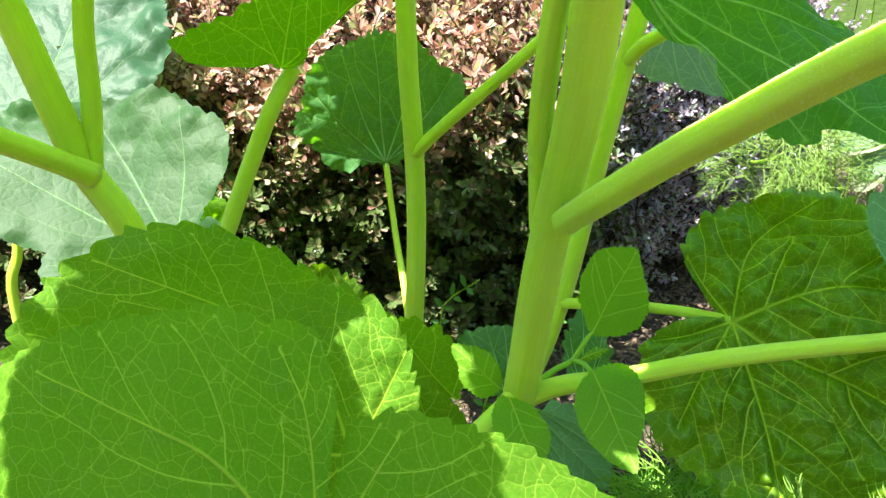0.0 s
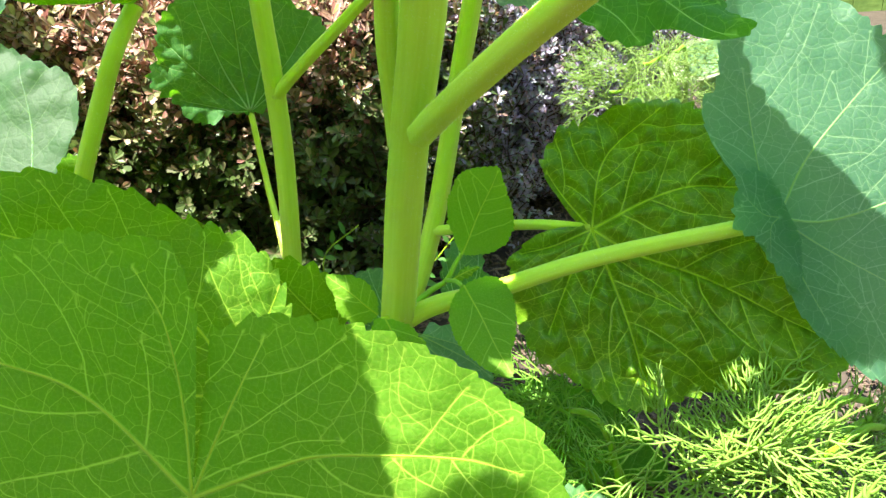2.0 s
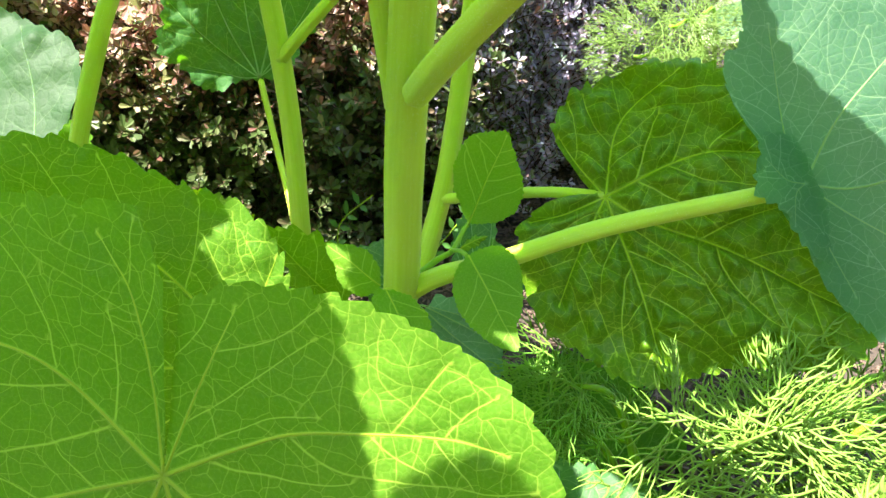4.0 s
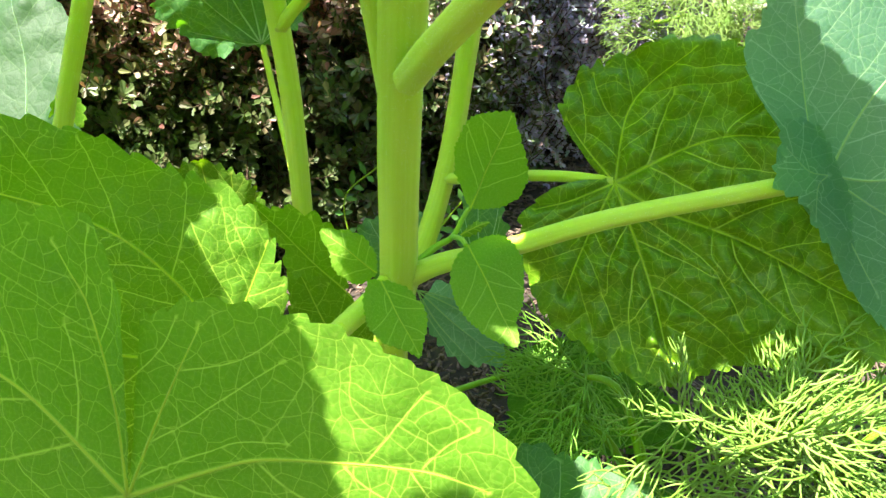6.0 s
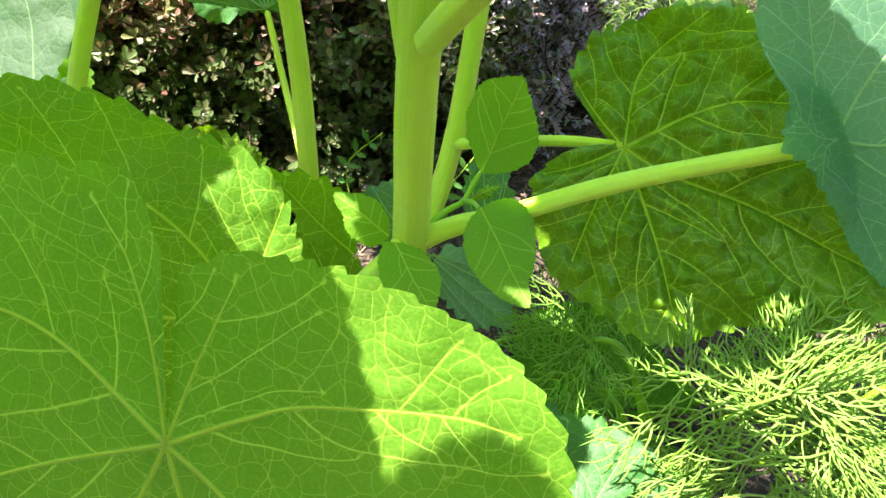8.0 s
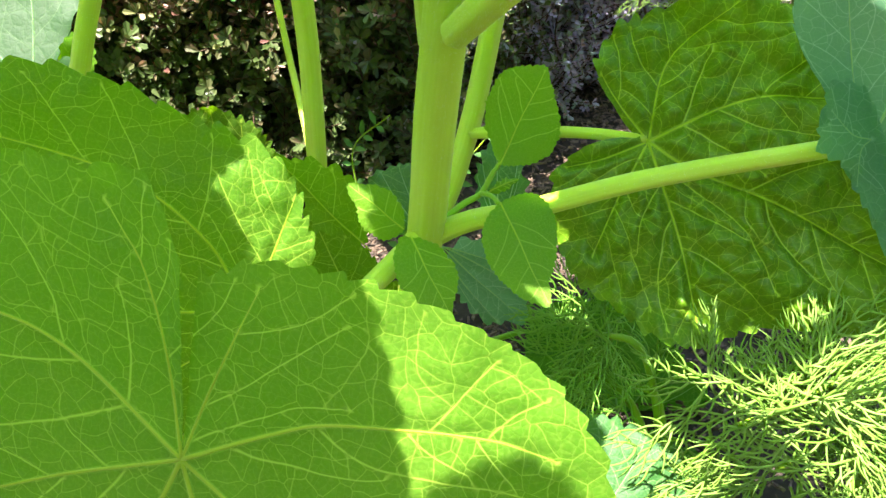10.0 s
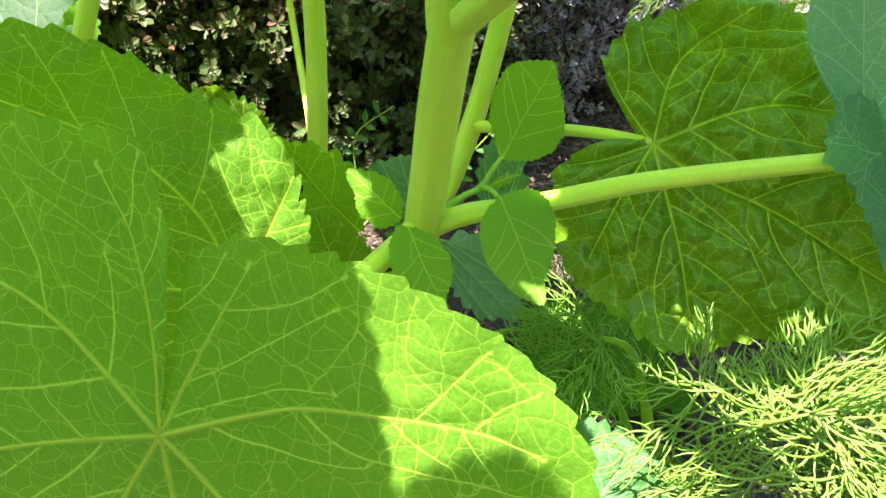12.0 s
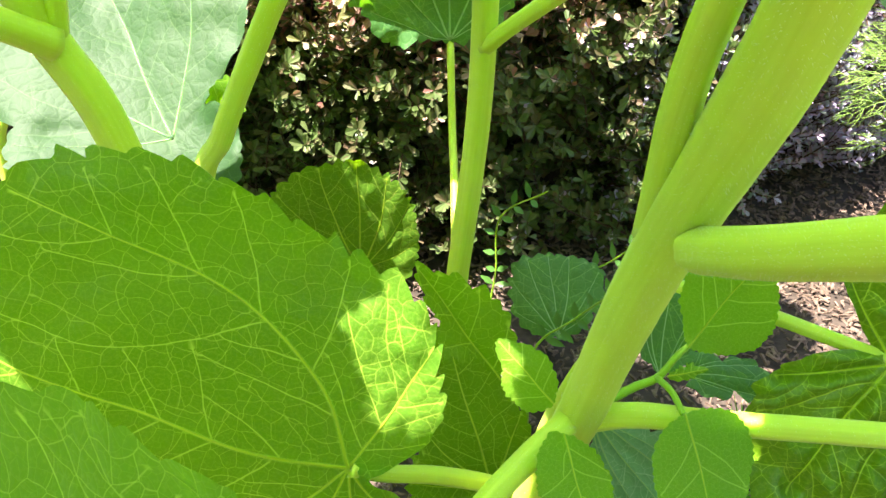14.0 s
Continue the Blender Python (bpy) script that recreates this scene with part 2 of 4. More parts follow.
PETAL = small_leaf_material("pink_petal", [(0.7, 0.45, 0.55), (0.8, 0.6, 0.66)], (0.8, 0.5, 0.6), 0.3)
CREAM = leaf_material("cream_leaf_margin", (0.3, 0.34, 0.2), (0.38, 0.41, 0.27), (0.4, 0.44, 0.28), (0.6, 0.65, 0.3), 0.3)
HOSTA = leaf_material("hosta_leaf", (0.1, 0.2, 0.09), (0.15, 0.27, 0.13), (0.25, 0.36, 0.2), (0.2, 0.42, 0.05), 0.3)
BOARD = rough_material("light_wall_board", (0.09, 0.15, 0.035), (0.14, 0.21, 0.05), 6.0)
CHIP = rough_material("bark_chip", (0.06, 0.04, 0.03), (0.22, 0.15, 0.115), 40.0)


# ---- building helpers ----
def mesh_object(name, verts, faces, mat, parent=None, label="", uvs=None, smooth=True):
    me = bpy.data.meshes.new(name)
    me.from_pydata([tuple(map(float, v)) for v in verts], [], faces)
    me.materials.append(mat)
    if uvs is not None:
        layer = me.uv_layers.new(name="UVMap")
        idx = np.empty(len(me.loops), dtype=np.int32)
        me.loops.foreach_get("vertex_index", idx)
        layer.data.foreach_set("uv", np.asarray(uvs, dtype=np.float32)[idx].ravel())
    if smooth:
        me.polygons.foreach_set("use_smooth", np.ones(len(me.polygons), dtype=bool))
    ob = new(name, me)
    if parent:
        under(ob, parent)
    if label:
        tagged(ob, label)
    return ob


def under(child, parent):
    """Makes child a part of parent; all meshes are laid out in the world's own coordinates."""
    child.parent = parent
    if parent.type == "EMPTY":
        child.matrix_parent_inverse = Matrix.Translation(parent.location).inverted()
    return child


def spline(points, steps):
    """A Catmull-Rom curve through the points."""
    p = np.array(points, dtype=float)
    p = np.vstack([2 * p[0] - p[1], p, 2 * p[-1] - p[-2]])
    out = []
    for i in range(1, len(p) - 2):
        for k in range(steps):
            t = k / steps
            a, b, c, d = p[i - 1], p[i], p[i + 1], p[i + 2]
            out.append(0.5 * (2 * b + (c - a) * t + (2 * a - 5 * b + 4 * c - d) * t * t + (3 * b - a - 3 * c + d) * t ** 3))
    out.append(p[-2])
    return np.array(out)


def tube_data(line, radii, sides=12, rib=0.0, phase=0.0):
    """Rings of a tube along a line, its faces and its uv (round, along)."""
    line = np.asarray(line, dtype=float)
    tang = np.gradient(line, axis=0)
    tang /= np.linalg.norm(tang, axis=1)[:, None] + 1e-12
    side = np.cross(tang[0], (0.31, 0.77, 0.55))
    side /= np.linalg.norm(side)
    verts, uvs, faces, run = [], [], [], 0.0
    for i, c in enumerate(line):
        side = side - tang[i] * side.dot(tang[i])
        side /= np.linalg.norm(side) + 1e-12
        up = np.cross(tang[i], side)
        if i:
            run += float(np.linalg.norm(c - line[i - 1]))
        for k in range(sides):
            a = 2 * math.pi * k / sides
            r = radii[i] * (1 + rib * math.cos(6 * a + phase))
            verts.append(c + r * (math.cos(a) * side + math.sin(a) * up))
            uvs.append((abs(k / sides * 2 - 1), run * 1.0))
    n = len(line)
    for i in range(n - 1):
        for k in range(sides):
            k2 = (k + 1) % sides
            faces.append((i * sides + k, i * sides + k2, (i + 1) * sides + k2, (i + 1) * sides + k))
    faces.append(tuple(range(sides))[::-1])
    faces.append(tuple((n - 1) * sides + k for k in range(sides)))
    return verts, faces, uvs


HEEL = (0.998, 0.98, 0.93, 0.85, 0.72, 0.55, 0.35, 0.17)


def stalk(name, points, r0, r1, parent, mat=None, label="", swell=0.0, sides=20, steps=8, heel=False):
    line = spline(points, steps)
    if heel:
        first, way = line[0].copy(), (line[1] - line[0]) / np.linalg.norm(line[1] - line[0])
        line = np.vstack([[first - way * r0 * k for k in HEEL], line])
    n = len(line)
    radii = []
    for i in range(n):
        s = i / (n - 1)
        wob = 1 + 0.03 * noise.noise(Vector(line[i]) * 60)
        radii.append((r0 + (r1 - r0) * s) * wob * (1 + swell * (math.exp(-(s / 0.07) ** 2) + 0.6 * math.exp(-((1 - s) / 0.05) ** 2))))
    if heel:
        for i, k in enumerate(HEEL):
            radii[i] = radii[len(HEEL)] * math.sqrt(1 - k * k)
    v, f, uv = tube_data(line, radii, sides, 0.055, r0 * 900)
    return mesh_object(name, v, f, mat or STEM, parent, label, uv)


def fuzz(points, r0, r1, count, parent, seed):
    """Short pale hairs standing off a stalk."""
    rnd = random.Random(seed)
    line = spline(points, 12)
    verts, faces = [], []
    for _ in range(count):
        q = rnd.random() * (len(line) - 2)
        i = int(q)
        c, way = Vector(line[i]).lerp(Vector(line[i + 1]), q - i), Vector(line[i + 1] - line[i]).normalized()
        out = way.orthogonal().normalized()
        out.rotate(Matrix.Rotation(rnd.uniform(0, 2 * math.pi), 3, way))
        side, r, ln = way.cross(out), r0 + (r1 - r0) * q / len(line), rnd.uniform(0.04, 0.1) * r0
        root, tip = c + out * (r * 0.96), c + out * (r + ln) + way * ln * rnd.uniform(-0.2, 0.5)
        b = len(verts)
        verts += [root + side * 0.00007, root - side * 0.00004 + way * 0.00006, root - side * 0.00004 - way * 0.00006, tip]
        faces += [(b, b + 1, b + 3), (b + 1, b + 2, b + 3), (b + 2, b, b + 3)]
    tagged(mesh_object("hair_fuzz", verts, faces, HAIR, parent, "short pale hairs"), kind="stuff")


def plant(name, place, label, category, group="", kind=""):
    ob = new(name)
    ob.location = place
    ob.empty_display_size = 0.03
    bpy.context.view_layer.update()
    return tagged(ob, label, category, group, kind)


def soft_noise(x, y, scale, seed):
    """Smooth noise in -1..1 over arrays."""
    table = np.random.RandomState(seed).uniform(-1, 1, (64, 64))
    px, py = x * scale + 1000.0, y * scale + 1000.0
    ix, iy = np.floor(px).astype(int), np.floor(py).astype(int)
    fx, fy = px - ix, py - iy
    fx, fy = fx * fx * (3 - 2 * fx), fy * fy * (3 - 2 * fy)
    a, b = table[ix % 64, iy % 64], table[(ix + 1) % 64, iy % 64]
    c, d = table[ix % 64, (iy + 1) % 64], table[(ix + 1) % 64, (iy + 1) % 64]
    return (a * (1 - fx) + b * fx) * (1 - fy) + (c * (1 - fx) + d * fx) * fy


def leaf(parent, base, tip, normal, radii_mm, cup=0.0, fold=0.0, wave=0.004, pucker=0.0016, teeth=0.004, spacing=0.0105, mat=None, label="", seed=1, grain=0.0026, arms=9, vein_r=0.0, droop=0.0, slit=0.0, slit_at=180.0, overlap=0.0, back=0.0, mesh_net=True, cell=0.028, ribs=None, pitch=0.02, kind="leaf"):
    """A toothed blade: radii at even angles from the tip, quilted between sunken veins.
    back: how far behind the middle the stalk joins. grain: the mesh's step. cell: how far apart the cross veins stand.
    ribs: the main veins, each a few (degrees from the tip, millimetres from the joint); pitch: how far apart their side veins leave."""
    mat = mat or LEAF
    rnd = random.Random(seed)
    c, u, n = np.array(base, float), np.array(tip, float), np.array(normal, float)
    n /= np.linalg.norm(n)
    u = u - n * u.dot(n)
    u /= np.linalg.norm(u)
    v = np.cross(n, u)
    ctrl = np.array(radii_mm, float) / 1000
    count = len(ctrl)
    big = float(ctrl.max())
    vein_r = vein_r or 0.00112 * min(1.0, (big + back) / 0.13)

    def edge(a, cut=True):
        a = np.asarray(a, float)
        q = (a / (2 * math.pi) * count) % count
        i = np.floor(q).astype(int)
        t = q - i
        p0, p1, p2, p3 = (ctrl[(i + k) % count] for k in (-1, 0, 1, 2))
        r = 0.5 * (2 * p1 + (p2 - p0) * t + (2 * p0 - 5 * p1 + 4 * p2 - p3) * t * t + (3 * p1 - p0 - 3 * p2 + p3) * t ** 3)
        r = np.maximum(np.maximum(r, 0.002), 0.8 * np.minimum(p1, p2))
        if slit and cut:
            gap = np.abs((a - radians(slit_at) + math.pi) % (2 * math.pi) - math.pi)
            r = r * (0.06 + 0.94 * np.minimum(1.0, (gap / radians(slit)) ** 0.7))
        return r

    # margin walked at even steps, with teeth leaning to the tip
    fine = np.linspace(0, 2 * math.pi, 2881)
    rr = edge(fine)
    px, py = rr * np.cos(fine), rr * np.sin(fine)
    run = np.concatenate([[0], np.cumsum(np.hypot(np.diff(px), np.diff(py)))])
    nteeth = max(14, int(run[-1] / spacing))
    per = max(5, int(spacing / grain))
    widths = np.repeat([rnd.uniform(0.6, 1.4) for _ in range(nteeth)], per)
    marks = np.cumsum(widths)
    marks = marks / marks[-1] * run[-1]
    angles = np.interp(marks, run, fine)
    seg = len(angles)
    amps = np.repeat([rnd.uniform(0.4, 1.4) for _ in range(nteeth)], per)
    phase = (np.arange(seg) % per) / per
    lean = np.where(angles < math.pi, phase, 1 - phase)
    shape = np.where(lean < 0.35, (lean / 0.35) ** 0.8, (1 - (lean - 0.35) / 0.65))
    e = edge(angles)
    keep = np.clip((e / big - 0.16) / 0.15, 0, 1)
    rim = e + keep * teeth * amps * (shape - 0.45)

    # veins in the blade's own plane: ribs, side veins and a ladder of cross veins, each ending on the next
    lines, sides, taken = [], [], {}
    inside = lambda x, y: math.hypot(x, y) < 0.965 * float(edge(math.atan2(y, x) % (2 * math.pi)))
    step = min(0.0026, 0.05 * big)

    def claim(pts):
        for p, q in zip(pts[:-1], pts[1:]):
            for t in (0.0, 0.5):
                x, y = p[0] + (q[0] - p[0]) * t, p[1] + (q[1] - p[1]) * t
                taken.setdefault((int(x // step), int(y // step)), []).append((x, y))

    def meets(x, y):
        i, j = int(x // step), int(y // step)
        best, found = 0.95 * step, None
        for a in (-1, 0, 1):
            for b in (-1, 0, 1):
                for q in taken.get((i + a, j + b), ()):
                    gap = math.hypot(q[0] - x, q[1] - y)
                    if gap < best:
                        best, found = gap, q
        return found

    def grow(owner, p, d, length, bend, width, shake, least=3):
        br, x, y = [p], p[0], p[1]
        for k in range(max(3, int(length / step))):
            d += bend + rnd.gauss(0, shake)
            x, y = x + step * math.cos(d), y + step * math.sin(d)
            if not inside(x, y):
                break
            end = meets(x, y) if k >= 2 else None
            br.append(end or (x, y))
            if end:
                break
        if len(br) < least:
            return None
        claim(br[1:])
        sides.append((owner, br, width))
        return br

    if ribs:
        for q, rib in enumerate(ribs):
            stops = [(-back, 0.0)] + [(0.001 * mm * math.cos(radians(th)), 0.001 * mm * math.sin(radians(th))) for th, mm in rib]
            curve = spline([(x, y, 0.0) for x, y in stops], 30)
            far = np.concatenate([[0], np.cumsum(np.hypot(np.diff(curve[:, 0]), np.diff(curve[:, 1])))])
            even = np.linspace(0, far[-1], max(12, int(far[-1] / 0.003)))
            main = [(float(np.interp(d, far, curve[:, 0])), float(np.interp(d, far, curve[:, 1]))) for d in even]
            main = main[:2] + [p for p in main[2:] if inside(*p)]
            lines.append((main, vein_r * (1.0 if far[-1] > 0.6 * big else 0.72)))
            claim(main)
    else:
        spread = [0] + [s * a for a in ((36, 80, 132) if arms >= 9 else (38, 84) if arms >= 7 else ()) for s in (1, -1)]
        for th in spread:
            a0 = radians(th + (rnd.uniform(-5, 5) if th else 0))
            end = float(edge(a0 * 0.88 % (2 * math.pi))) * 0.94
            ex, ey = end * math.cos(a0 * 0.88), end * math.sin(a0 * 0.88)
            reach = math.hypot(ex + back, ey)
            if reach < 0.2 * (big + back):
                continue
            out = math.atan2(ey, ex + back) + (0.16 if th > 0 else -0.16 if th < 0 else 0.0)
            mx, my = -back + 0.5 * reach * math.cos(out), 0.5 * reach * math.sin(out)
            main = []
            for i in range(31):
                t = i / 30
                wob = 0.03 * reach * math.sin(7 * t + seed) * t * (1 - t)
                main.append((-back * (1 - t) ** 2 + 2 * t * (1 - t) * mx + t * t * ex - wob * math.sin(out), 2 * t * (1 - t) * my + t * t * ey + wob * math.cos(out)))
            lines.append((main, vein_r * (1.0 if abs(th) < 40 else 0.7 if abs(th) < 90 else 0.5)))
            claim(main)
    seconds = []
    for q, (main, r) in enumerate(lines):
        reach = sum(math.hypot(b[0] - a[0], b[1] - a[1]) for a, b in zip(main[:-1], main[1:]))
        m = len(main)
        gap = min(pitch, reach / 5)
        for sgn in (1, -1):
            d0 = gap * rnd.uniform(0.7, 1.2)
            while d0 < reach * 0.92:
                j = min(m - 2, max(1, int(d0 / reach * (m - 1))))
                p, w = main[j], main[j + 1]
                d = math.atan2(w[1] - p[1], w[0] - p[0]) + sgn * radians(rnd.uniform(42, 58))
                seconds.append((q, p, d, reach * 0.9, -sgn * 0.024 * step / 0.004, r * rnd.uniform(0.42, 0.55) * (1 - 0.4 * d0 / reach)))
                d0 += gap * rnd.uniform(0.75, 1.3)
    rnd.shuffle(seconds)
    for each in seconds:
        grow(*each, 0.07, 3 if arms < 7 else 8)
    if arms >= 7 and mesh_net:
        starts = []
        for owner, pts in [(q, m) for q, (m, _) in enumerate(lines)] + [(o, b) for o, b, _ in sides]:
            left = rnd.uniform(0.3, 1.0) * cell
            sg = rnd.choice((1, -1))
            for p, w in zip(pts[:-1], pts[1:]):
                left -= math.hypot(w[0] - p[0], w[1] - p[1])
                if left <= 0:
                    left = cell * rnd.uniform(0.4, 0.8)
                    sg = -sg
                    starts.append((owner, p, math.atan2(w[1] - p[1], w[0] - p[0]) + sg * radians(rnd.uniform(60, 95)), 0.05, 0.0, vein_r * 0.2))
        rnd.shuffle(starts)
        for each in starts:
            grow(*each, 0.22)

    # a fine grid over the blade: how near a vein runs, and how deep the groove along it is
    reach = big * 1.25 + back
    pix = max(0.0006, reach / 300)
    size = int(2 * reach / pix) + 2
    near_grid, groove_grid = np.zeros((size, size)), np.zeros((size, size))
    for line, r in lines + [(br, w) for _, br, w in sides]:
        m = len(line)
        for i in range(m - 1):
            steps = max(1, int(math.hypot(line[i + 1][0] - line[i][0], line[i + 1][1] - line[i][1]) / 0.0016))
            for k in range(steps):
                t = k / steps
                x, y = line[i][0] * (1 - t) + line[i + 1][0] * t, line[i][1] * (1 - t) + line[i + 1][1] * t
                rad = r * (1 - 0.6 * (i + t) / m)
                deep = min(1.0, (rad / (0.5 * vein_r)) ** 0.8)
                soft = 0.0022 + 2.6 * rad
                w = int(2.2 * soft / pix) + 1
                ci, cj = int((x + reach) / pix), int((y + reach) / pix)
                i0, i1, j0, j1 = max(0, ci - w), min(size, ci + w + 1), max(0, cj - w), min(size, cj + w + 1)
                if i0 >= i1 or j0 >= j1:
                    continue
                d2 = (np.arange(i0, i1)[:, None] * pix - reach - x) ** 2 + (np.arange(j0, j1)[None, :] * pix - reach - y) ** 2
                g, nr = groove_grid[i0:i1, j0:j1], near_grid[i0:i1, j0:j1]
                np.maximum(g, deep * np.exp(-d2 / soft ** 2), out=g)
                np.maximum(nr, np.clip(1.5 - np.sqrt(d2) / (rad + 0.0002) * 0.75, 0, 1), out=nr)

    def looked_up(grid, x, y):
        px, py = np.clip((x + reach) / pix, 0, size - 2.001), np.clip((y + reach) / pix, 0, size - 2.001)
        i, j = px.astype(int), py.astype(int)
        fx, fy = px - i, py - j
        return (grid[i, j] * (1 - fx) + grid[i + 1, j] * fx) * (1 - fy) + (grid[i, j + 1] * (1 - fx) + grid[i + 1, j + 1] * fx) * fy

    def height(x, y):
        """The blade's height over its plane."""
        rho = np.hypot(x, y)
        s = np.minimum(1.2, rho / (edge(np.arctan2(y, x) % (2 * math.pi), False) + 1e-6))
        groove = looked_up(groove_grid, x, y)
        h = cup * rho * rho / big + fold * np.abs(y) - droop * np.maximum(0.0, x) ** 2 / big
        if overlap:
            turn = (np.arctan2(y, x) - radians(slit_at) + math.pi) % (2 * math.pi) - math.pi
            h = h + overlap * np.where(turn > 0, 1, -1) * s * np.exp(-(turn / 0.55) ** 2)
        h = h + wave * 1.3 * s ** 2 * soft_noise(x, y, 26, seed) + wave * 0.6 * s ** 3 * soft_noise(x, y, 70, seed + 1)
        h = h + pucker * (1 - groove) * (0.9 + 0.6 * soft_noise(x, y, 120, seed + 2) + 0.5 * soft_noise(x, y, 55, seed + 3))
        return h

    if mesh_net:
        # the blade is cut along its veins, so that each one is a strip of the mesh
        px, py, worth, ties = [], [], [], []
        for line, r in lines + [(br, w) for _, br, w in sides]:
            m = len(line)
            arr = np.array(line)
            if 3 < m < 15:
                arr = spline(np.column_stack([arr, np.zeros(m)]), 2)[:, :2]
                m = len(arr)
            way = np.gradient(arr, axis=0)
            way /= np.linalg.norm(way, axis=1)[:, None] + 1e-9
            power = 1.0 if r > 0.5 * vein_r else 0.95 if r > 0.24 * vein_r else 0.55
            last = None
            for i in range(m):
                half = max(0.00034, 1.35 * r * (1 - 0.75 * i / m))
                o = len(px)
                rows = [o]
                px.append(arr[i, 0]), py.append(arr[i, 1]), worth.append(power)
                if 0 < i < m - 1:
                    rows += [o + 1, o + 2]
                    for sg in (1, -1):
                        px.append(arr[i, 0] - sg * half * way[i, 1]), py.append(arr[i, 1] + sg * half * way[i, 0]), worth.append(0.0)
                if last:
                    ties += list(zip(last, rows))
                last = rows
        o = len(px)
        px += list(rim * np.cos(angles))
        py += list(rim * np.sin(angles))
        worth += [0.0] * seg
        ties += [(o + i, o + (i + 1) % seg) for i in range(seg)]
        gx, gy = np.meshgrid(np.arange(-reach, reach, grain * 1.15), np.arange(-reach, reach, grain))
        gx[::2] += grain * 0.57
        gx, gy = gx.ravel(), gy.ravel()
        ok = (np.hypot(gx, gy) < np.interp(np.arctan2(gy, gx) % (2 * math.pi), angles, rim, period=2 * math.pi) - 0.4 * grain) & (looked_up(near_grid, gx, gy) < 0.05)
        px += list(gx[ok])
        py += list(gy[ok])
        worth += [0.0] * int(ok.sum())
        pts, _, tris, olds, _, _ = geometry.delaunay_2d_cdt([Vector((x, y)) for x, y in zip(px, py)], ties, [], 0, 1e-6)
        xs, ys = np.array([q.x for q in pts]), np.array([q.y for q in pts])
        near = np.array([max(worth[k] for k in old) if old else 0.5 for old in olds])
        tri = np.array(tris)
        mx, my = xs[tri].mean(axis=1), ys[tri].mean(axis=1)
        tri = tri[np.hypot(mx, my) < np.interp(np.arctan2(my, mx) % (2 * math.pi), angles, rim, period=2 * math.pi)]
        turned = (xs[tri[:, 1]] - xs[tri[:, 0]]) * (ys[tri[:, 2]] - ys[tri[:, 0]]) < (ys[tri[:, 1]] - ys[tri[:, 0]]) * (xs[tri[:, 2]] - xs[tri[:, 0]])
        tri[turned] = tri[turned][:, ::-1]
        used = np.unique(tri)
        table = np.zeros(len(xs), dtype=int)
        table[used] = np.arange(len(used))
        xs, ys, near, faces = xs[used], ys[used], near[used], table[tri].tolist()
        hs = height(xs, ys)
    else:
        rings = max(8, int(big / grain))
        ss = (np.arange(1, rings + 1) / rings) ** 0.9
        soft = ss[:, None] ** 8
        rad = ss[:, None] * (e[None, :] * (1 - soft) + rim[None, :] * soft)
        xs = np.concatenate([[0.0], (rad * np.cos(angles)[None, :]).ravel()])
        ys = np.concatenate([[0.0], (rad * np.sin(angles)[None, :]).ravel()])
        hs, near = height(xs, ys), looked_up(near_grid, xs, ys)
        k = np.arange(seg)
        k2 = (k + 1) % seg
        faces = [(0, int(1 + a), int(1 + b)) for a, b in zip(k, k2)]
        for ring in range(rings - 1):
            a = 1 + ring * seg
            faces += np.stack([a + k, a + seg + k, a + seg + k2, a + k2], axis=1).tolist()
    verts = c + xs[:, None] * u + ys[:, None] * v + hs[:, None] * n
    off = seed * 1.37
    blade = mesh_object(kind, verts, faces, mat, parent, label, np.stack([xs + off, ys], axis=1))
    layer = blade.data.attributes.new("vein", "FLOAT", "POINT")
    layer.data.foreach_set("value", near.astype(np.float32))
    for q, (line, r) in enumerate(lines):
        vv, ff, uu = [], [], []
        for each, width in [(line, r * 0.8)]:
            arr = np.array(each)
            h = height(arr[:, 0], arr[:, 1])
            m = len(arr)
            rads = width * (1 - 0.9 * np.arange(m) / (m - 1))
            pts3 = c + arr[:, :1] * u + arr[:, 1:] * v + (h + 0.0001 - 0.45 * rads)[:, None] * n
            tv, tf, tu = tube_data(pts3, list(rads), 6 if width > 0.0006 else 4)
            ff += [tuple(i + len(vv) for i in f) for f in tf]
            vv += tv
            uu += tu
        mesh_object("vein", vv, ff, SUNLIT_VEIN if mat in (SUNLIT, SUNLIT_BLUE) else GREY_VEIN if mat in (GLAUCOUS_SKY, TEAL) else VEIN, blade, "", uu)
    return blade


# ---- ground ----
def build_ground():
    size, n = 60.0, 150
    axis = [size * (abs(q) ** 3) * (1 if q > 0 else -1) for q in np.linspace(-1, 1, n)]
    verts = [(x, y + 0.8, 0.010 * noise.noise(Vector((x * 9, y * 9, 0))) + 0.004 * noise.noise(Vector((x * 45, y * 45, 3)))) for y in axis for x in axis]
    faces = [(j * n + i, j * n + i + 1, (j + 1) * n + i + 1, (j + 1) * n + i) for j in range(n - 1) for i in range(n - 1)]
    tagged(mesh_object("ground", verts, faces, SOIL), "dark brown garden soil under shredded bark mulch", "ground", kind="structure")


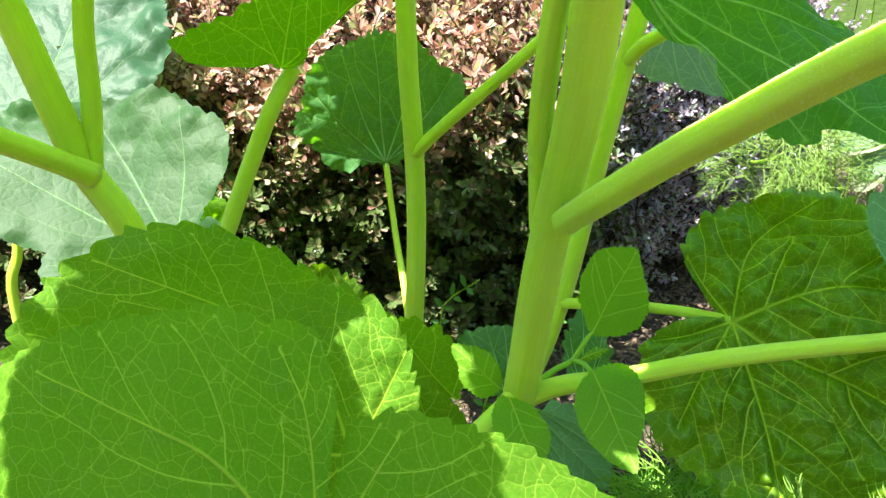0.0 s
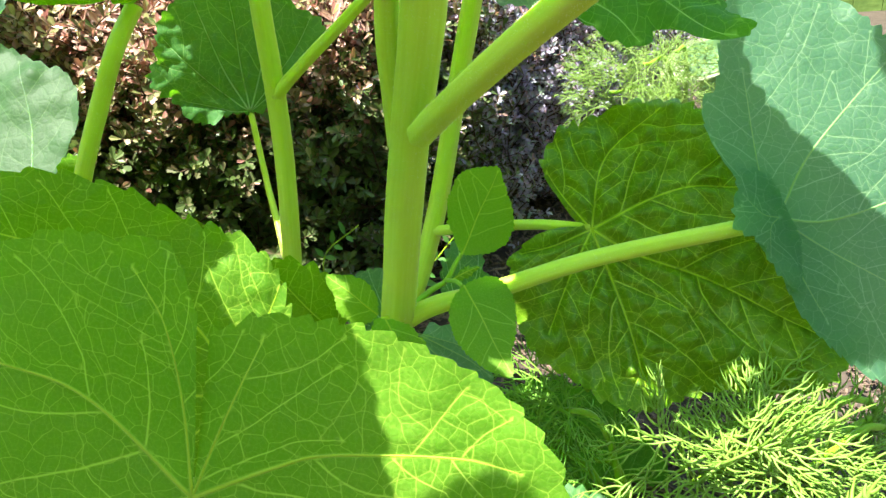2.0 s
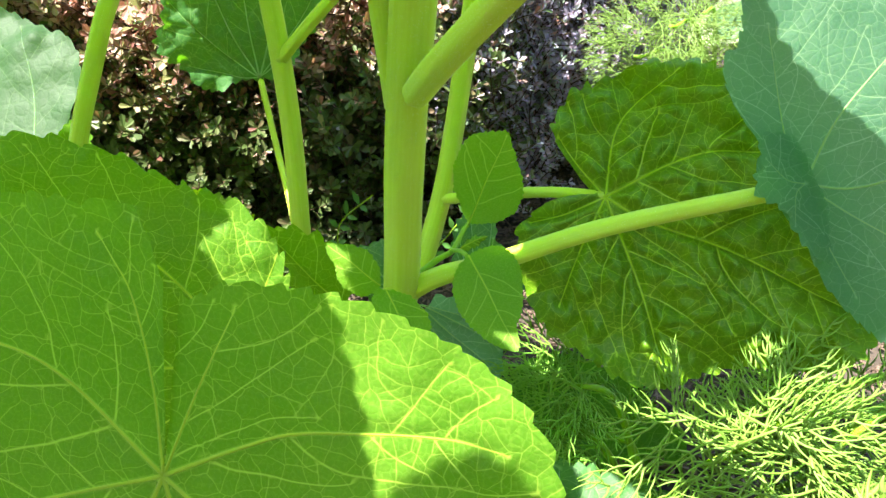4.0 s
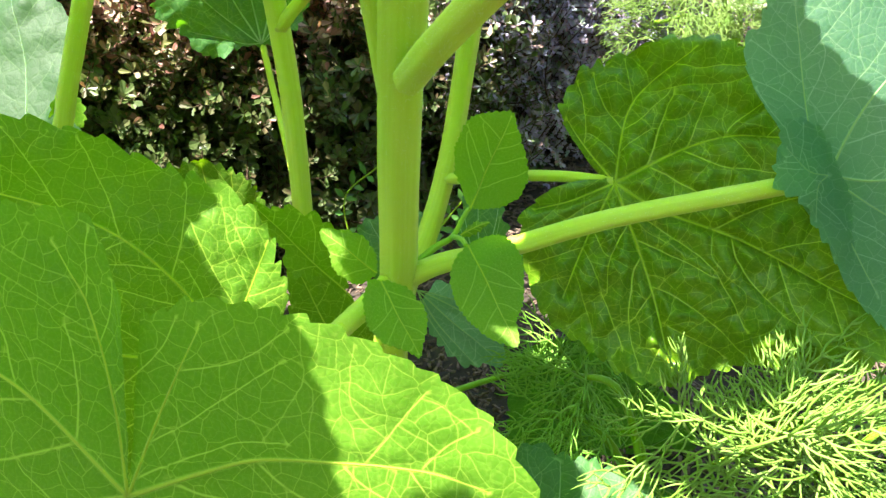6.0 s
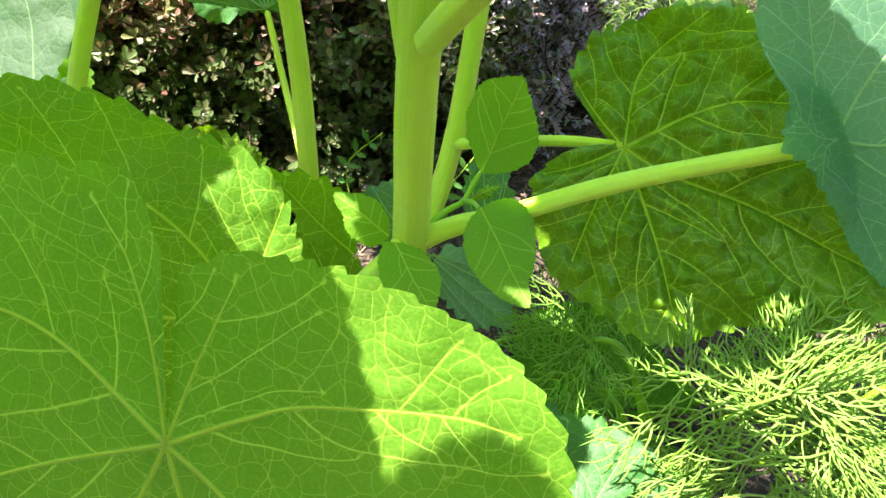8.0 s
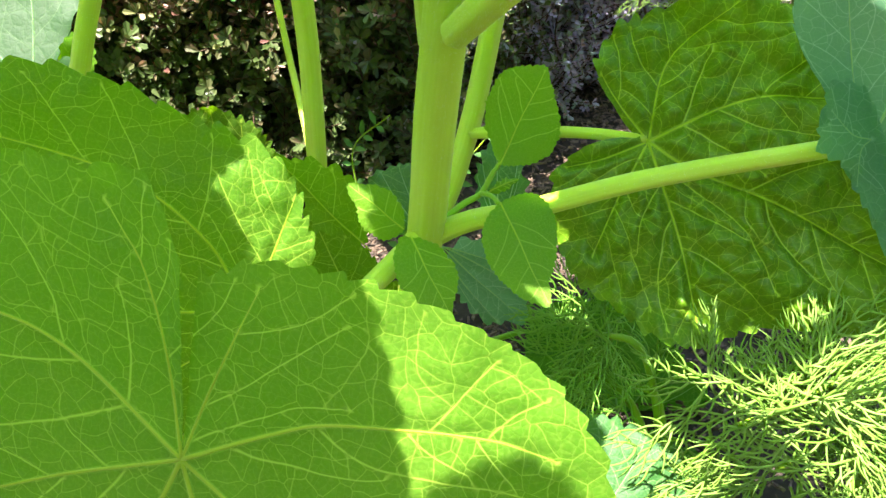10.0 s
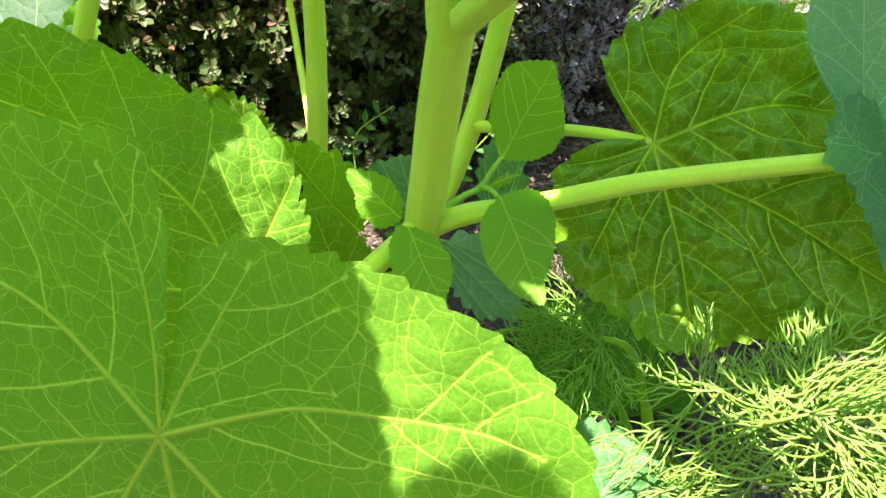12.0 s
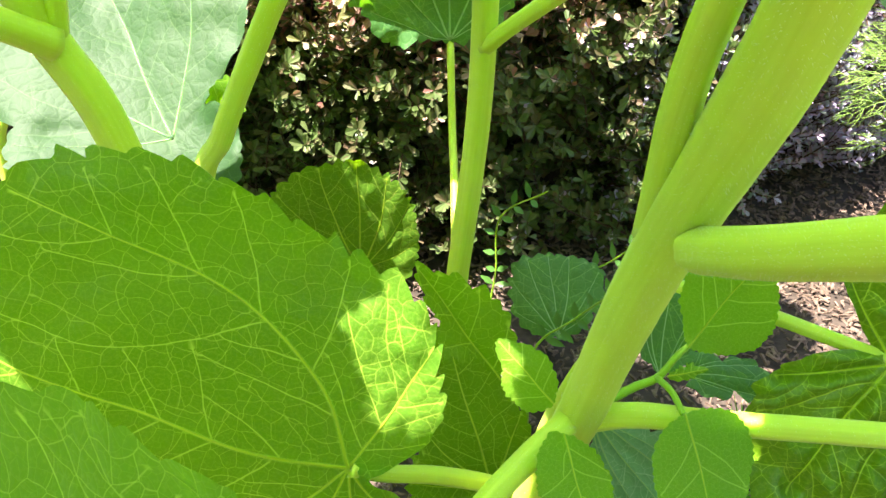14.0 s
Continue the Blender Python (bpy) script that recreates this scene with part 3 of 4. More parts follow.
def build_chips():
    rnd = random.Random(5)
    verts, faces = [], []
    for _ in range(38000):
        x, y = rnd.uniform(-0.2, 1.0), 0.3 + 1.45 * rnd.random()
        z = 0.004 + 0.010 * noise.noise(Vector((x * 9, (y - 0.8) * 9, 0))) + rnd.uniform(0, 0.006)
        ln, w, h = rnd.uniform(0.0015, 0.0065), rnd.uniform(0.0007, 0.002), rnd.uniform(0.0004, 0.0012)
        m = pose(x, y, z, rnd.uniform(-25, 25), rnd.uniform(-25, 25), rnd.uniform(0, 360))
        b = len(verts)
        for q in ((-1, -0.7, -1), (1, -0.4, -1), (0.9, 0.8, -1), (-0.8, 1, -1), (-0.9, -0.6, 1), (0.8, -0.5, 1), (0.95, 0.7, 1), (-0.7, 0.8, 1)):
            verts.append(m @ Vector((q[0] * ln, q[1] * w, q[2] * h)))
        faces += [(b, b + 3, b + 2, b + 1), (b + 4, b + 5, b + 6, b + 7)] + [(b + k, b + (k + 1) % 4, b + 4 + (k + 1) % 4, b + 4 + k) for k in range(4)]
    tagged(mesh_object("bark_mulch", verts, faces, CHIP, smooth=False), "loose shredded brown bark mulch on the bed", "mulch", kind="stuff")


def build_light_wall(name, x0, y0, x1, y1, z1, label):
    """An added, unseen wall of boards that blocks low sky and bounces green light."""
    rnd = random.Random(9)
    run = math.hypot(x1 - x0, y1 - y0)
    ux, uy = (x1 - x0) / run, (y1 - y0) / run
    verts, faces = [], []
    n = int(run / 0.14)
    for i in range(n):
        a, b, t = i * run / n, (i + 1) * run / n - 0.006, 0.012 + rnd.uniform(0, 0.004)
        q = len(verts)
        for z in (-0.02, z1 + rnd.uniform(-0.01, 0.01)):
            for d, w in ((a, -t), (b, -t), (b, t), (a, t)):
                verts.append((x0 + ux * d - uy * w, y0 + uy * d + ux * w, z))
        faces += [(q, q + 3, q + 2, q + 1), (q + 4, q + 5, q + 6, q + 7)] + [(q + k, q + (k + 1) % 4, q + 4 + (k + 1) % 4, q + 4 + k) for k in range(4)]
    tagged(mesh_object(name, verts, faces, BOARD, smooth=False), label, "wall", kind="structure")


build_ground()
build_chips()
build_light_wall("added_wall_south", -2.6, -2.2, 2.6, -2.2, 1.5, "unseen green board wall added to shape the light")
build_light_wall("added_wall_east", 2.6, -2.2, 2.6, 3.2, 1.5, "unseen green board wall added to shape the light")
build_light_wall("added_wall_west", -2.6, -2.2, -2.6, 3.2, 1.5, "unseen green board wall added to shape the light")
build_light_wall("added_wall_north", -2.6, 3.2, 2.6, 3.2, 1.5, "unseen green board wall added to shape the light")

# ---- sunflower plants ----
SUNFLOWERS = "sunflower plants in the bed"
main_plant = plant("sunflower_plant", (0.03, 0.42, 0.0), "tall green sunflower with a thick hairy stem and toothed leaves", "sunflower", SUNFLOWERS)
back_plant = plant("sunflower_plant", (-0.028, 0.57, 0.0), "slender green sunflower standing before the barberry hedge", "sunflower", SUNFLOWERS)
side_plant = plant("sunflower_plant", (0.035, 0.46, 0.0), "leaning green sunflower stem carrying one broad crinkled leaf", "sunflower", SUNFLOWERS)
left_plant = plant("sunflower_plant", (-0.13, 0.50, 0.0), "branching green sunflower with pale sunlit leaves", "sunflower", SUNFLOWERS)

# main plant
MAIN_STEM = [(0.028, 0.418, -0.01), (0.030, 0.41, 0.06), (0.033, 0.400, 0.121), (0.043, 0.385, 0.191), (0.047, 0.360, 0.261), (0.050, 0.338, 0.310), (0.054, 0.305, 0.370), (0.054, 0.285, 0.408), (0.053, 0.265, 0.439), (0.05, 0.23, 0.50), (0.04, 0.2, 0.6)]
stalk("stem", MAIN_STEM, 0.0100, 0.0092, main_plant)
fuzz(MAIN_STEM, 0.0100, 0.0092, 5200, main_plant, 301)
stalk("petiole", [(0.046, 0.345, 0.305), (0.041, 0.325, 0.355), (0.041, 0.310, 0.387), (0.042, 0.300, 0.408), (0.044, 0.290, 0.431), (0.03, 0.29, 0.49)], 0.0052, 0.0045, main_plant, swell=0.12)
OVERHEAD = [(0.053, 0.3195, 0.3165), (0.061, 0.292, 0.334), (0.078, 0.255, 0.361), (0.095, 0.215, 0.387), (0.105, 0.190, 0.402), (0.112, 0.165, 0.415)]
stalk("petiole", OVERHEAD, 0.0064, 0.0055, main_plant, swell=0.1, heel=True)
fuzz(OVERHEAD, 0.0064, 0.0055, 3600, main_plant, 302)
stalk("bud", [(0.0545, 0.3335, 0.3235), (0.0575, 0.328, 0.329), (0.059, 0.324, 0.332)], 0.0026, 0.0009, main_plant, SHOOT, sides=10)
stalk("petiole", [(0.045, 0.385, 0.191), (0.067, 0.378, 0.203), (0.095, 0.370, 0.212), (0.147, 0.350, 0.235), (0.2235, 0.3405, 0.2495), (0.238, 0.346, 0.250), (0.2455, 0.349, 0.2505)], 0.0056, 0.0034, main_plant, swell=0.15)
stalk("petiole", [(0.047, 0.394, 0.198), (0.036, 0.375, 0.193), (0.024, 0.360, 0.190), (0.007, 0.330, 0.192), (-0.017, 0.270, 0.203), (-0.042, 0.206, 0.229)], 0.0062, 0.0040, main_plant, swell=0.15)
stalk("petiole", [(0.033, 0.41, 0.10), (0.014, 0.405, 0.119), (-0.014, 0.385, 0.143), (-0.034, 0.366, 0.161), (-0.049, 0.356, 0.172)], 0.0050, 0.0036, main_plant, swell=0.12)
leaf(main_plant, (-0.042, 0.202, 0.230), (-0.23, -0.24, -0.94), (-0.30, -0.90, 0.30), [154, 144, 130, 121, 121, 120, 121, 123, 123, 120, 109, 96, 84, 73, 66, 58, 84, 88, 98, 105, 119, 136, 153, 164, 174, 180, 176, 171, 167, 160], grain=0.0016, wave=0.004, teeth=0.0025, spacing=0.011, pucker=0.0012, seed=1, slit=0.8, slit_at=182.0, overlap=0.004, label="broad heart-shaped leaf, half in sun",
     ribs=[[(-65, 51), (-62, 114)], [(-122, 49), (-113, 80), (-106, 128)], [(-168, 36), (-164, 60), (-158, 78)], [(166, 25), (164, 60)], [(122, 30), (119, 50), (111, 88), (107, 108)], [(58, 30), (54, 112)], [(21, 67), (16, 137)], [(-17, 50), (-14, 145)]], pitch=0.026)
leaf(main_plant, (-0.049, 0.355, 0.173), (-0.91, -0.14, 0.39), (0.27, -0.91, 0.32), [177, 157, 139, 125, 111, 97, 83, 70, 60, 54, 50, 47, 45, 42, 15, 9, 11, 24, 33, 39, 48, 55, 69, 81, 88, 100, 125, 152, 169, 176], mat=DARKER, grain=0.0016, wave=0.008, teeth=0.0056, spacing=0.013, pucker=0.0014, seed=2, label="broad toothed leaf with a net of pale veins",
     ribs=[[(-50, 40), (-36, 90), (-21, 165)], [(10, 40), (4, 80), (0, 160)], [(-102, 28), (-99, 62)], [(57, 30), (46, 90)], [(87, 20), (85, 50)], [(117, 14), (120, 40)], [(146, 14), (152, 38)]], pitch=0.028)
leaf(main_plant, (0.243, 0.340, 0.253), (0.90, 0.01, 0.44), (-0.20, -0.88, 0.43), [144, 122, 115, 115, 126, 137, 123, 80, 70, 29, 26, 24, 22, 20, 18, 17, 15, 17, 19, 21, 23, 52, 81, 110, 124, 131, 133, 135, 142, 147], vein_r=0.0009, grain=0.0018, mat=GLAUCOUS_SKY, pucker=0.0006, seed=3, label="blue-green leaf with pale veins",
     ribs=[[(34, 40), (26, 100)], [(82, 22), (78, 39), (73, 82)], [(-33, 25), (-20, 60), (-12, 120)], [(-63, 31), (-60, 85)], [(-100, 25), (-96, 60)]], pitch=0.024)
leaf(main_plant, (0.2415, 0.337, 0.2545), (-0.90, 0.0, -0.44), (0.05, -0.90, 0.48), [21, 18, 20, 25, 33, 40, 22, 13, 8, 6, 5, 5, 5, 5, 6, 8, 11, 22, 29, 32, 28, 25, 28, 26], grain=0.0012, mat=GLAUCOUS_SKY, pucker=0.0004, wave=0.004, teeth=0.0035, spacing=0.008, arms=3, vein_r=0.0004, seed=6, ribs=[[(-40, 10), (-58, 24)], [(20, 8), (45, 22)]], pitch=0.03, label="basal lobe lapping over the stalk", kind="leaf_lobe")

# axillary shoot with small leaves
stalk("shoot", [(0.049, 0.385, 0.197), (0.064, 0.392, 0.205), (0.074, 0.397, 0.208), (0.081, 0.402, 0.217), (0.086, 0.405, 0.222)], 0.0022, 0.0012, main_plant, SHOOT, sides=8)
stalk("shoot", [(0.074, 0.397, 0.208), (0.077, 0.382, 0.214), (0.078, 0.364, 0.219)], 0.0015, 0.0012, main_plant, SHOOT, sides=8)
SMALL = dict(wave=0.003, pucker=0.0003, teeth=0.0010, spacing=0.0032, mat=YOUNG, arms=3, vein_r=0.00055, grain=0.0009)
leaf(main_plant, (0.098, 0.411, 0.245), (0.46, 0.22, 0.86), (-0.10, -0.95, 0.30), [27, 26, 25, 25, 25, 24, 22, 21, 21, 20, 20, 21, 21, 22, 25, 28, 27, 26, 26, 25, 25, 23, 22, 20, 19, 18, 18, 18, 20, 22], back=0.028, seed=11, label="small young leaf", **SMALL)
leaf(main_plant, (0.087, 0.350, 0.202), (0.35, -0.59, -0.73), (-0.10, -0.80, 0.60), [31, 21, 19, 18, 17, 17, 17, 18, 20, 22, 24, 26, 27, 26, 25, 24, 23, 22, 21, 20, 19, 18, 18, 18, 18, 19, 20, 22, 25, 28], back=0.024, seed=12, label="small young leaf", **SMALL)
leaf(main_plant, (0.020, 0.387, 0.208), (-0.72, 0.14, 0.68), (0.20, -0.90, 0.40), [20, 17, 13, 11, 11, 11, 12, 12, 13, 13, 14, 16, 17, 17, 17, 17, 15, 14, 13, 12, 11, 11, 11, 11, 11, 11, 12, 13, 14, 17], back=0.017, seed=13, label="small young leaf", **SMALL)
leaf(main_plant, (0.042, 0.347, 0.192), (0.39, -0.52, -0.76), (0.10, -0.80, 0.60), [22, 18, 16, 15, 14, 14, 13, 13, 13, 12, 13, 14, 15, 16, 18, 20, 23, 21, 20, 18, 17, 16, 16, 15, 15, 15, 15, 15, 16, 18], back=0.020, seed=14, label="small young leaf", **SMALL)
leaf(main_plant, (0.086, 0.398, 0.212), (0.95, 0.12, 0.30), (-0.11, -0.75, 0.65), [9, 7, 5, 5, 5, 4, 4, 3, 3, 3, 4, 4, 4, 5, 6, 8, 7, 6, 5, 4, 3, 3, 3, 3, 3, 3, 4, 4, 4, 6], back=0.008, seed=15, label="tiny leaf unfolding at the shoot tip", **SMALL)

# leaves low on the main plant
leaf(main_plant, (0.079, 0.403, 0.143), (0.69, -0.20, -0.70), (0.10, -0.93, 0.36), [31, 29, 26, 24, 23, 21, 19, 20, 21, 22, 24, 25, 29, 33, 33, 31, 29, 26, 22, 18, 17, 17, 16, 15, 16, 18, 20, 21, 23, 26], back=0.037, mat=GLAUCOUS_SKY, seed=21, arms=7)
leaf(main_plant, (0.015, 0.470, 0.046), (-0.35, 0.18, 0.92), (0.21, -0.94, 0.26), [114, 86, 66, 55, 52, 53, 52, 49, 46, 44, 43, 43, 42, 41, 39, 36, 33, 30, 27, 24, 25, 28, 30, 32, 35, 37, 43, 54, 65, 90], mat=LEAF, seed=22)
leaf(main_plant, (0.115, 0.300, 0.047), (0.16, 0.77, 0.62), (-0.20, -0.59, 0.78), [68, 75, 68, 60, 51, 44, 40, 36, 33, 29, 26, 22, 23, 26, 28, 31, 34, 37, 39, 42, 45, 50, 62, 74, 80, 81, 76, 71, 67, 67], mat=TEAL, seed=23)
leaf(main_plant, (-0.015, 0.460, 0.175), (-0.60, -0.00, 0.80), (0.39, -0.87, 0.29), [41, 28, 19, 12, 13, 14, 14, 15, 15, 16, 16, 17, 18, 18, 19, 37, 34, 31, 29, 27, 25, 24, 23, 22, 23, 24, 24, 26, 30, 33], back=0.045, seed=24, arms=3, fold=0.55)
leaf(main_plant, (-0.048, 0.500, -0.007), (-0.06, 0.86, 0.51), (0.10, -0.50, 0.86), [72, 69, 65, 62, 59, 57, 55, 52, 50, 48, 48, 49, 49, 50, 51, 55, 58, 62, 65, 73, 84, 95, 101, 104, 103, 95, 87, 80, 74, 73], mat=CRINKLED, seed=25)
leaf(main_plant, (0.063, 0.422, 0.054), (0.83, -0.30, -0.48), (0.00, -0.85, 0.53), [24, 21, 18, 16, 15, 14, 14, 13, 12, 13, 14, 15, 17, 18, 22, 26, 23, 21, 19, 16, 15, 15, 14, 13, 13, 14, 15, 16, 17, 20], back=0.026, mat=DARKER, seed=27)
leaf(main_plant, (0.017, 0.409, 0.070), (0.05, -0.36, -0.93), (0.00, -0.93, 0.36), [38, 38, 33, 27, 24, 22, 21, 19, 20, 21, 22, 22, 24, 26, 29, 31, 33, 33, 33, 32, 31, 29, 28, 26, 25, 25, 28, 31, 34, 36], back=0.029, mat=DARKER, seed=28)
stalk("petiole", [(0.035, 0.405, 0.09), (0.050, 0.430, 0.072), (0.078, 0.440, 0.072), (0.111, 0.450, 0.073)], 0.0026, 0.002, main_plant, SHOOT, sides=8)

# back plant
stalk("stem", [(-0.028, 0.57, -0.01), (-0.026, 0.567, 0.06), (-0.023, 0.562, 0.144), (-0.020, 0.560, 0.235), (-0.021, 0.555, 0.296), (-0.024, 0.550, 0.349), (-0.025, 0.545, 0.398), (-0.026, 0.540, 0.440), (-0.02, 0.52, 0.6)], 0.0078, 0.0070, back_plant)
stalk("petiole", [(-0.021, 0.553, 0.292), (0.002, 0.540, 0.316), (0.032, 0.520, 0.346), (0.060, 0.500, 0.375), (0.085, 0.480, 0.401)], 0.0046, 0.0038, back_plant, swell=0.15)
stalk("petiole", [(-0.024, 0.568, 0.12), (-0.033, 0.620, 0.159), (-0.042, 0.660, 0.191), (-0.051, 0.680, 0.256)], 0.0032, 0.0025, back_plant)
leaf(back_plant, (-0.054, 0.676, 0.303), (-0.06, -0.08, 0.99), (0.05, -1.00, -0.08), [65, 62, 62, 65, 67, 68, 67, 67, 77, 73, 68, 70, 69, 54, 48, 50, 50, 49, 48, 48, 47, 52, 59, 73, 75, 65, 63, 65, 66, 67], back=0.047, mat=TEAL, pucker=0.004, wave=0.010, seed=31)
leaf(back_plant, (-0.105, 0.636, 0.125), (-0.04, -0.08, 1.00), (0.20, -0.98, -0.07), [52, 53, 53, 57, 61, 65, 67, 64, 62, 61, 61, 60, 60, 63, 67, 71, 71, 68, 64, 58, 52, 47, 43, 43, 42, 42, 43, 43, 44, 48], back=0.049, mat=DARKER, seed=32)
leaf(back_plant, (0.046, 0.622, 0.092), (-0.24, 0.69, 0.69), (0.00, -0.71, 0.71), [30, 30, 32, 35, 36, 34, 33, 32, 32, 33, 34, 34, 35, 35, 35, 35, 35, 35, 35, 34, 35, 36, 38, 38, 39, 37, 34, 31, 29, 29], back=0.032, mat=TEAL, seed=33)

# leaning side plant
stalk("stem", [(0.035, 0.46, -0.01), (0.04, 0.455, 0.10), (0.050, 0.450, 0.153), (0.064, 0.460, 0.179), (0.077, 0.470, 0.213), (0.086, 0.475, 0.248), (0.097, 0.475, 0.307), (0.110, 0.475, 0.372), (0.114, 0.475, 0.391), (0.118, 0.475, 0.425), (0.13, 0.47, 0.6)], 0.0066, 0.0056, side_plant)
stalk("petiole", [(0.109, 0.473, 0.366), (0.115, 0.460, 0.377), (0.124, 0.450, 0.385), (0.135, 0.430, 0.403)], 0.0042, 0.0036, side_plant)
stalk("petiole", [(0.077, 0.468, 0.212), (0.108, 0.440, 0.223), (0.134, 0.410, 0.233), (0.160, 0.395, 0.234)], 0.0036, 0.0030, side_plant)
leaf(side_plant, (0.160, 0.393, 0.234), (0.69, -0.50, -0.53), (-0.23, -0.84, 0.50), [146, 152, 136, 122, 115, 108, 100, 94, 88, 80, 72, 65, 62, 55, 45, 15, 8, 10, 19, 34, 50, 57, 65, 74, 82, 87, 99, 107, 110, 119], mat=CRINKLED, grain=0.0015, wave=0.009, pucker=0.008, seed=4, label="broad crinkled dark green leaf",
     ribs=[[(120, 35), (111, 55), (99, 80)], [(66, 39), (61, 65), (54, 92)], [(8, 28), (14, 75), (12, 138)], [(-31, 37), (-32, 65), (-34, 104)], [(-118, 25), (-121, 44)], [(168, 25), (166, 42)], [(-76, 35), (-74, 66)]], pitch=0.024, cell=0.022)
leaf(side_plant, (0.140, 0.335, 0.382), (0.81, -0.36, -0.46), (-0.10, -0.86, 0.50), [68, 59, 54, 50, 46, 42, 39, 35, 37, 41, 44, 50, 56, 61, 66, 70, 58, 29, 24, 24, 24, 24, 22, 22, 25, 28, 31, 34, 37, 36], back=0.068, mat=TEAL, teeth=0.0016, pucker=0.003, wave=0.012, seed=41)
leaf(side_plant, (0.153, 0.491, 0.364), (0.16, -0.85, -0.50), (0.00, -0.51, 0.86), [36, 39, 33, 27, 25, 24, 24, 23, 22, 21, 23, 26, 29, 32, 37, 40, 38, 36, 35, 34, 34, 33, 33, 33, 31, 29, 26, 28, 30, 32], back=0.034, mat=GLAUCOUS_SKY, seed=42)
leaf(side_plant, (0.103, 0.514, 0.156), (0.05, 0.71, 0.71), (0.00, -0.71, 0.71), [31, 27, 23, 18, 17, 16, 16, 15, 15, 15, 18, 21, 23, 26, 29, 31, 33, 30, 26, 23, 22, 21, 20, 18, 17, 21, 25, 29, 33, 36], back=0.034, mat=TEAL, seed=43, arms=7)
leaf(side_plant, (0.184, 0.440, -0.007), (-0.22, -0.10, 0.97), (0.00, -1.00, -0.10), [121, 132, 122, 99, 85, 75, 64, 54, 47, 47, 47, 46, 46, 46, 45, 49, 55, 61, 67, 69, 67, 65, 64, 65, 66, 67, 68, 76, 88, 102], mat=TEAL, seed=45)
leaf(side_plant, (0.138, 0.480, 0.148), (1.00, 0.01, 0.01), (0.00, -0.50, 0.86), [21, 20, 19, 17, 16, 15, 14, 14, 13, 12, 13, 18, 23, 27, 26, 25, 25, 24, 21, 19, 16, 13, 10, 9, 11, 13, 15, 17, 19, 20], back=0.027, mat=TEAL, seed=44, arms=7)

# branching plant
stalk("stem", [(-0.13, 0.50, -0.01), (-0.16, 0.495, 0.10), (-0.186, 0.485, 0.195), (-0.204, 0.480, 0.261), (-0.223, 0.475, 0.300), (-0.231, 0.465, 0.340), (-0.239, 0.455, 0.386), (-0.247, 0.445, 0.431), (-0.26, 0.43, 0.52)], 0.0105, 0.0095, left_plant)
stalk("branch", [(-0.218, 0.472, 0.297), (-0.231, 0.445, 0.315), (-0.241, 0.420, 0.330), (-0.252, 0.385, 0.350), (-0.27, 0.33, 0.38)], 0.0078, 0.0070, left_plant, swell=0.1)
stalk("branch", [(-0.219, 0.476, 0.296), (-0.213, 0.475, 0.342), (-0.209, 0.470, 0.382), (-0.202, 0.465, 0.425), (-0.2, 0.46, 0.5)], 0.0064, 0.0056, left_plant)
stalk("petiole", [(-0.15, 0.497, 0.05), (-0.146, 0.460, 0.226), (-0.128, 0.445, 0.273), (-0.110, 0.440, 0.314), (-0.096, 0.438, 0.344), (-0.083, 0.443, 0.366)], 0.0052, 0.0044, left_plant)
stalk("stem", [(-0.37, 0.63, -0.01), (-0.371, 0.62, 0.148), (-0.359, 0.62, 0.195), (-0.345, 0.62, 0.29)], 0.005, 0.004, left_plant)
leaf(left_plant, (-0.193, 0.530, 0.226), (-0.57, 0.59, 0.57), (0.02, -0.68, 0.73), [161, 179, 199, 201, 170, 92, 89, 85, 82, 79, 75, 72, 69, 65, 62, 59, 55, 52, 49, 45, 42, 39, 36, 32, 29, 78, 104, 114, 134, 143], mat=SUNLIT, arms=7, grain=0.002, pucker=0.0004, wave=0.010, fold=0.22, seed=51, label="pale sunlit leaf")
leaf(left_plant, (-0.166, 0.546, 0.247), (-0.25, -0.2, -0.95), (0.45, -0.88, 0.1), [17, 15, 13, 12, 11, 11, 12, 13, 14, 13, 12, 11, 10, 11, 13, 15], mat=LEAF, grain=0.0015, teeth=0.002, spacing=0.006, arms=3, vein_r=0.0004, seed=54, label="yellow-green rolled lobe", kind="leaf_lobe")
leaf(left_plant, (-0.337, 0.640, 0.297), (0.02, 0.75, 0.66), (0.05, -0.66, 0.75), [275, 306, 321, 294, 228, 182, 143, 105, 76, 50, 27, 28, 29, 30, 31, 32, 33, 34, 35, 36, 37, 38, 39, 40, 91, 100, 130, 149, 179, 223], mat=SUNLIT_BLUE, arms=7, pucker=0.0012, wave=0.012, seed=52, label="pale bluish leaf in full sun")
leaf(left_plant, (-0.083, 0.433, 0.370), (0.68, 0.44, 0.58), (0.00, -0.80, 0.60), [71, 69, 65, 55, 44, 40, 38, 37, 38, 41, 50, 59, 45, 11, 10, 8, 7, 8, 8, 8, 9, 9, 9, 10, 10, 10, 11, 11, 12, 12], back=0.006, seed=53, fold=0.3, arms=7)


# unseen upper leaves where the stalks lead out, placed to cast shade below
ROUND = [120, 118, 112, 104, 98, 92, 84, 70, 52, 34, 14, 34, 52, 70, 84, 92, 98, 104, 112, 118]


def shade_leaf(parent, joint, base, tip, scale, seed, normal=(0.05, -0.1, 1.0), outline=None):
    stalk("petiole", [joint, tuple((joint[k] + base[k]) / 2 + (0.012 if k == 2 else 0) for k in range(3)), base], 0.0048, 0.0038, parent)
    leaf(parent, base, tip, normal, [r * scale for r in outline or ROUND], seed=seed, wave=0.008, grain=0.006, mesh_net=False)


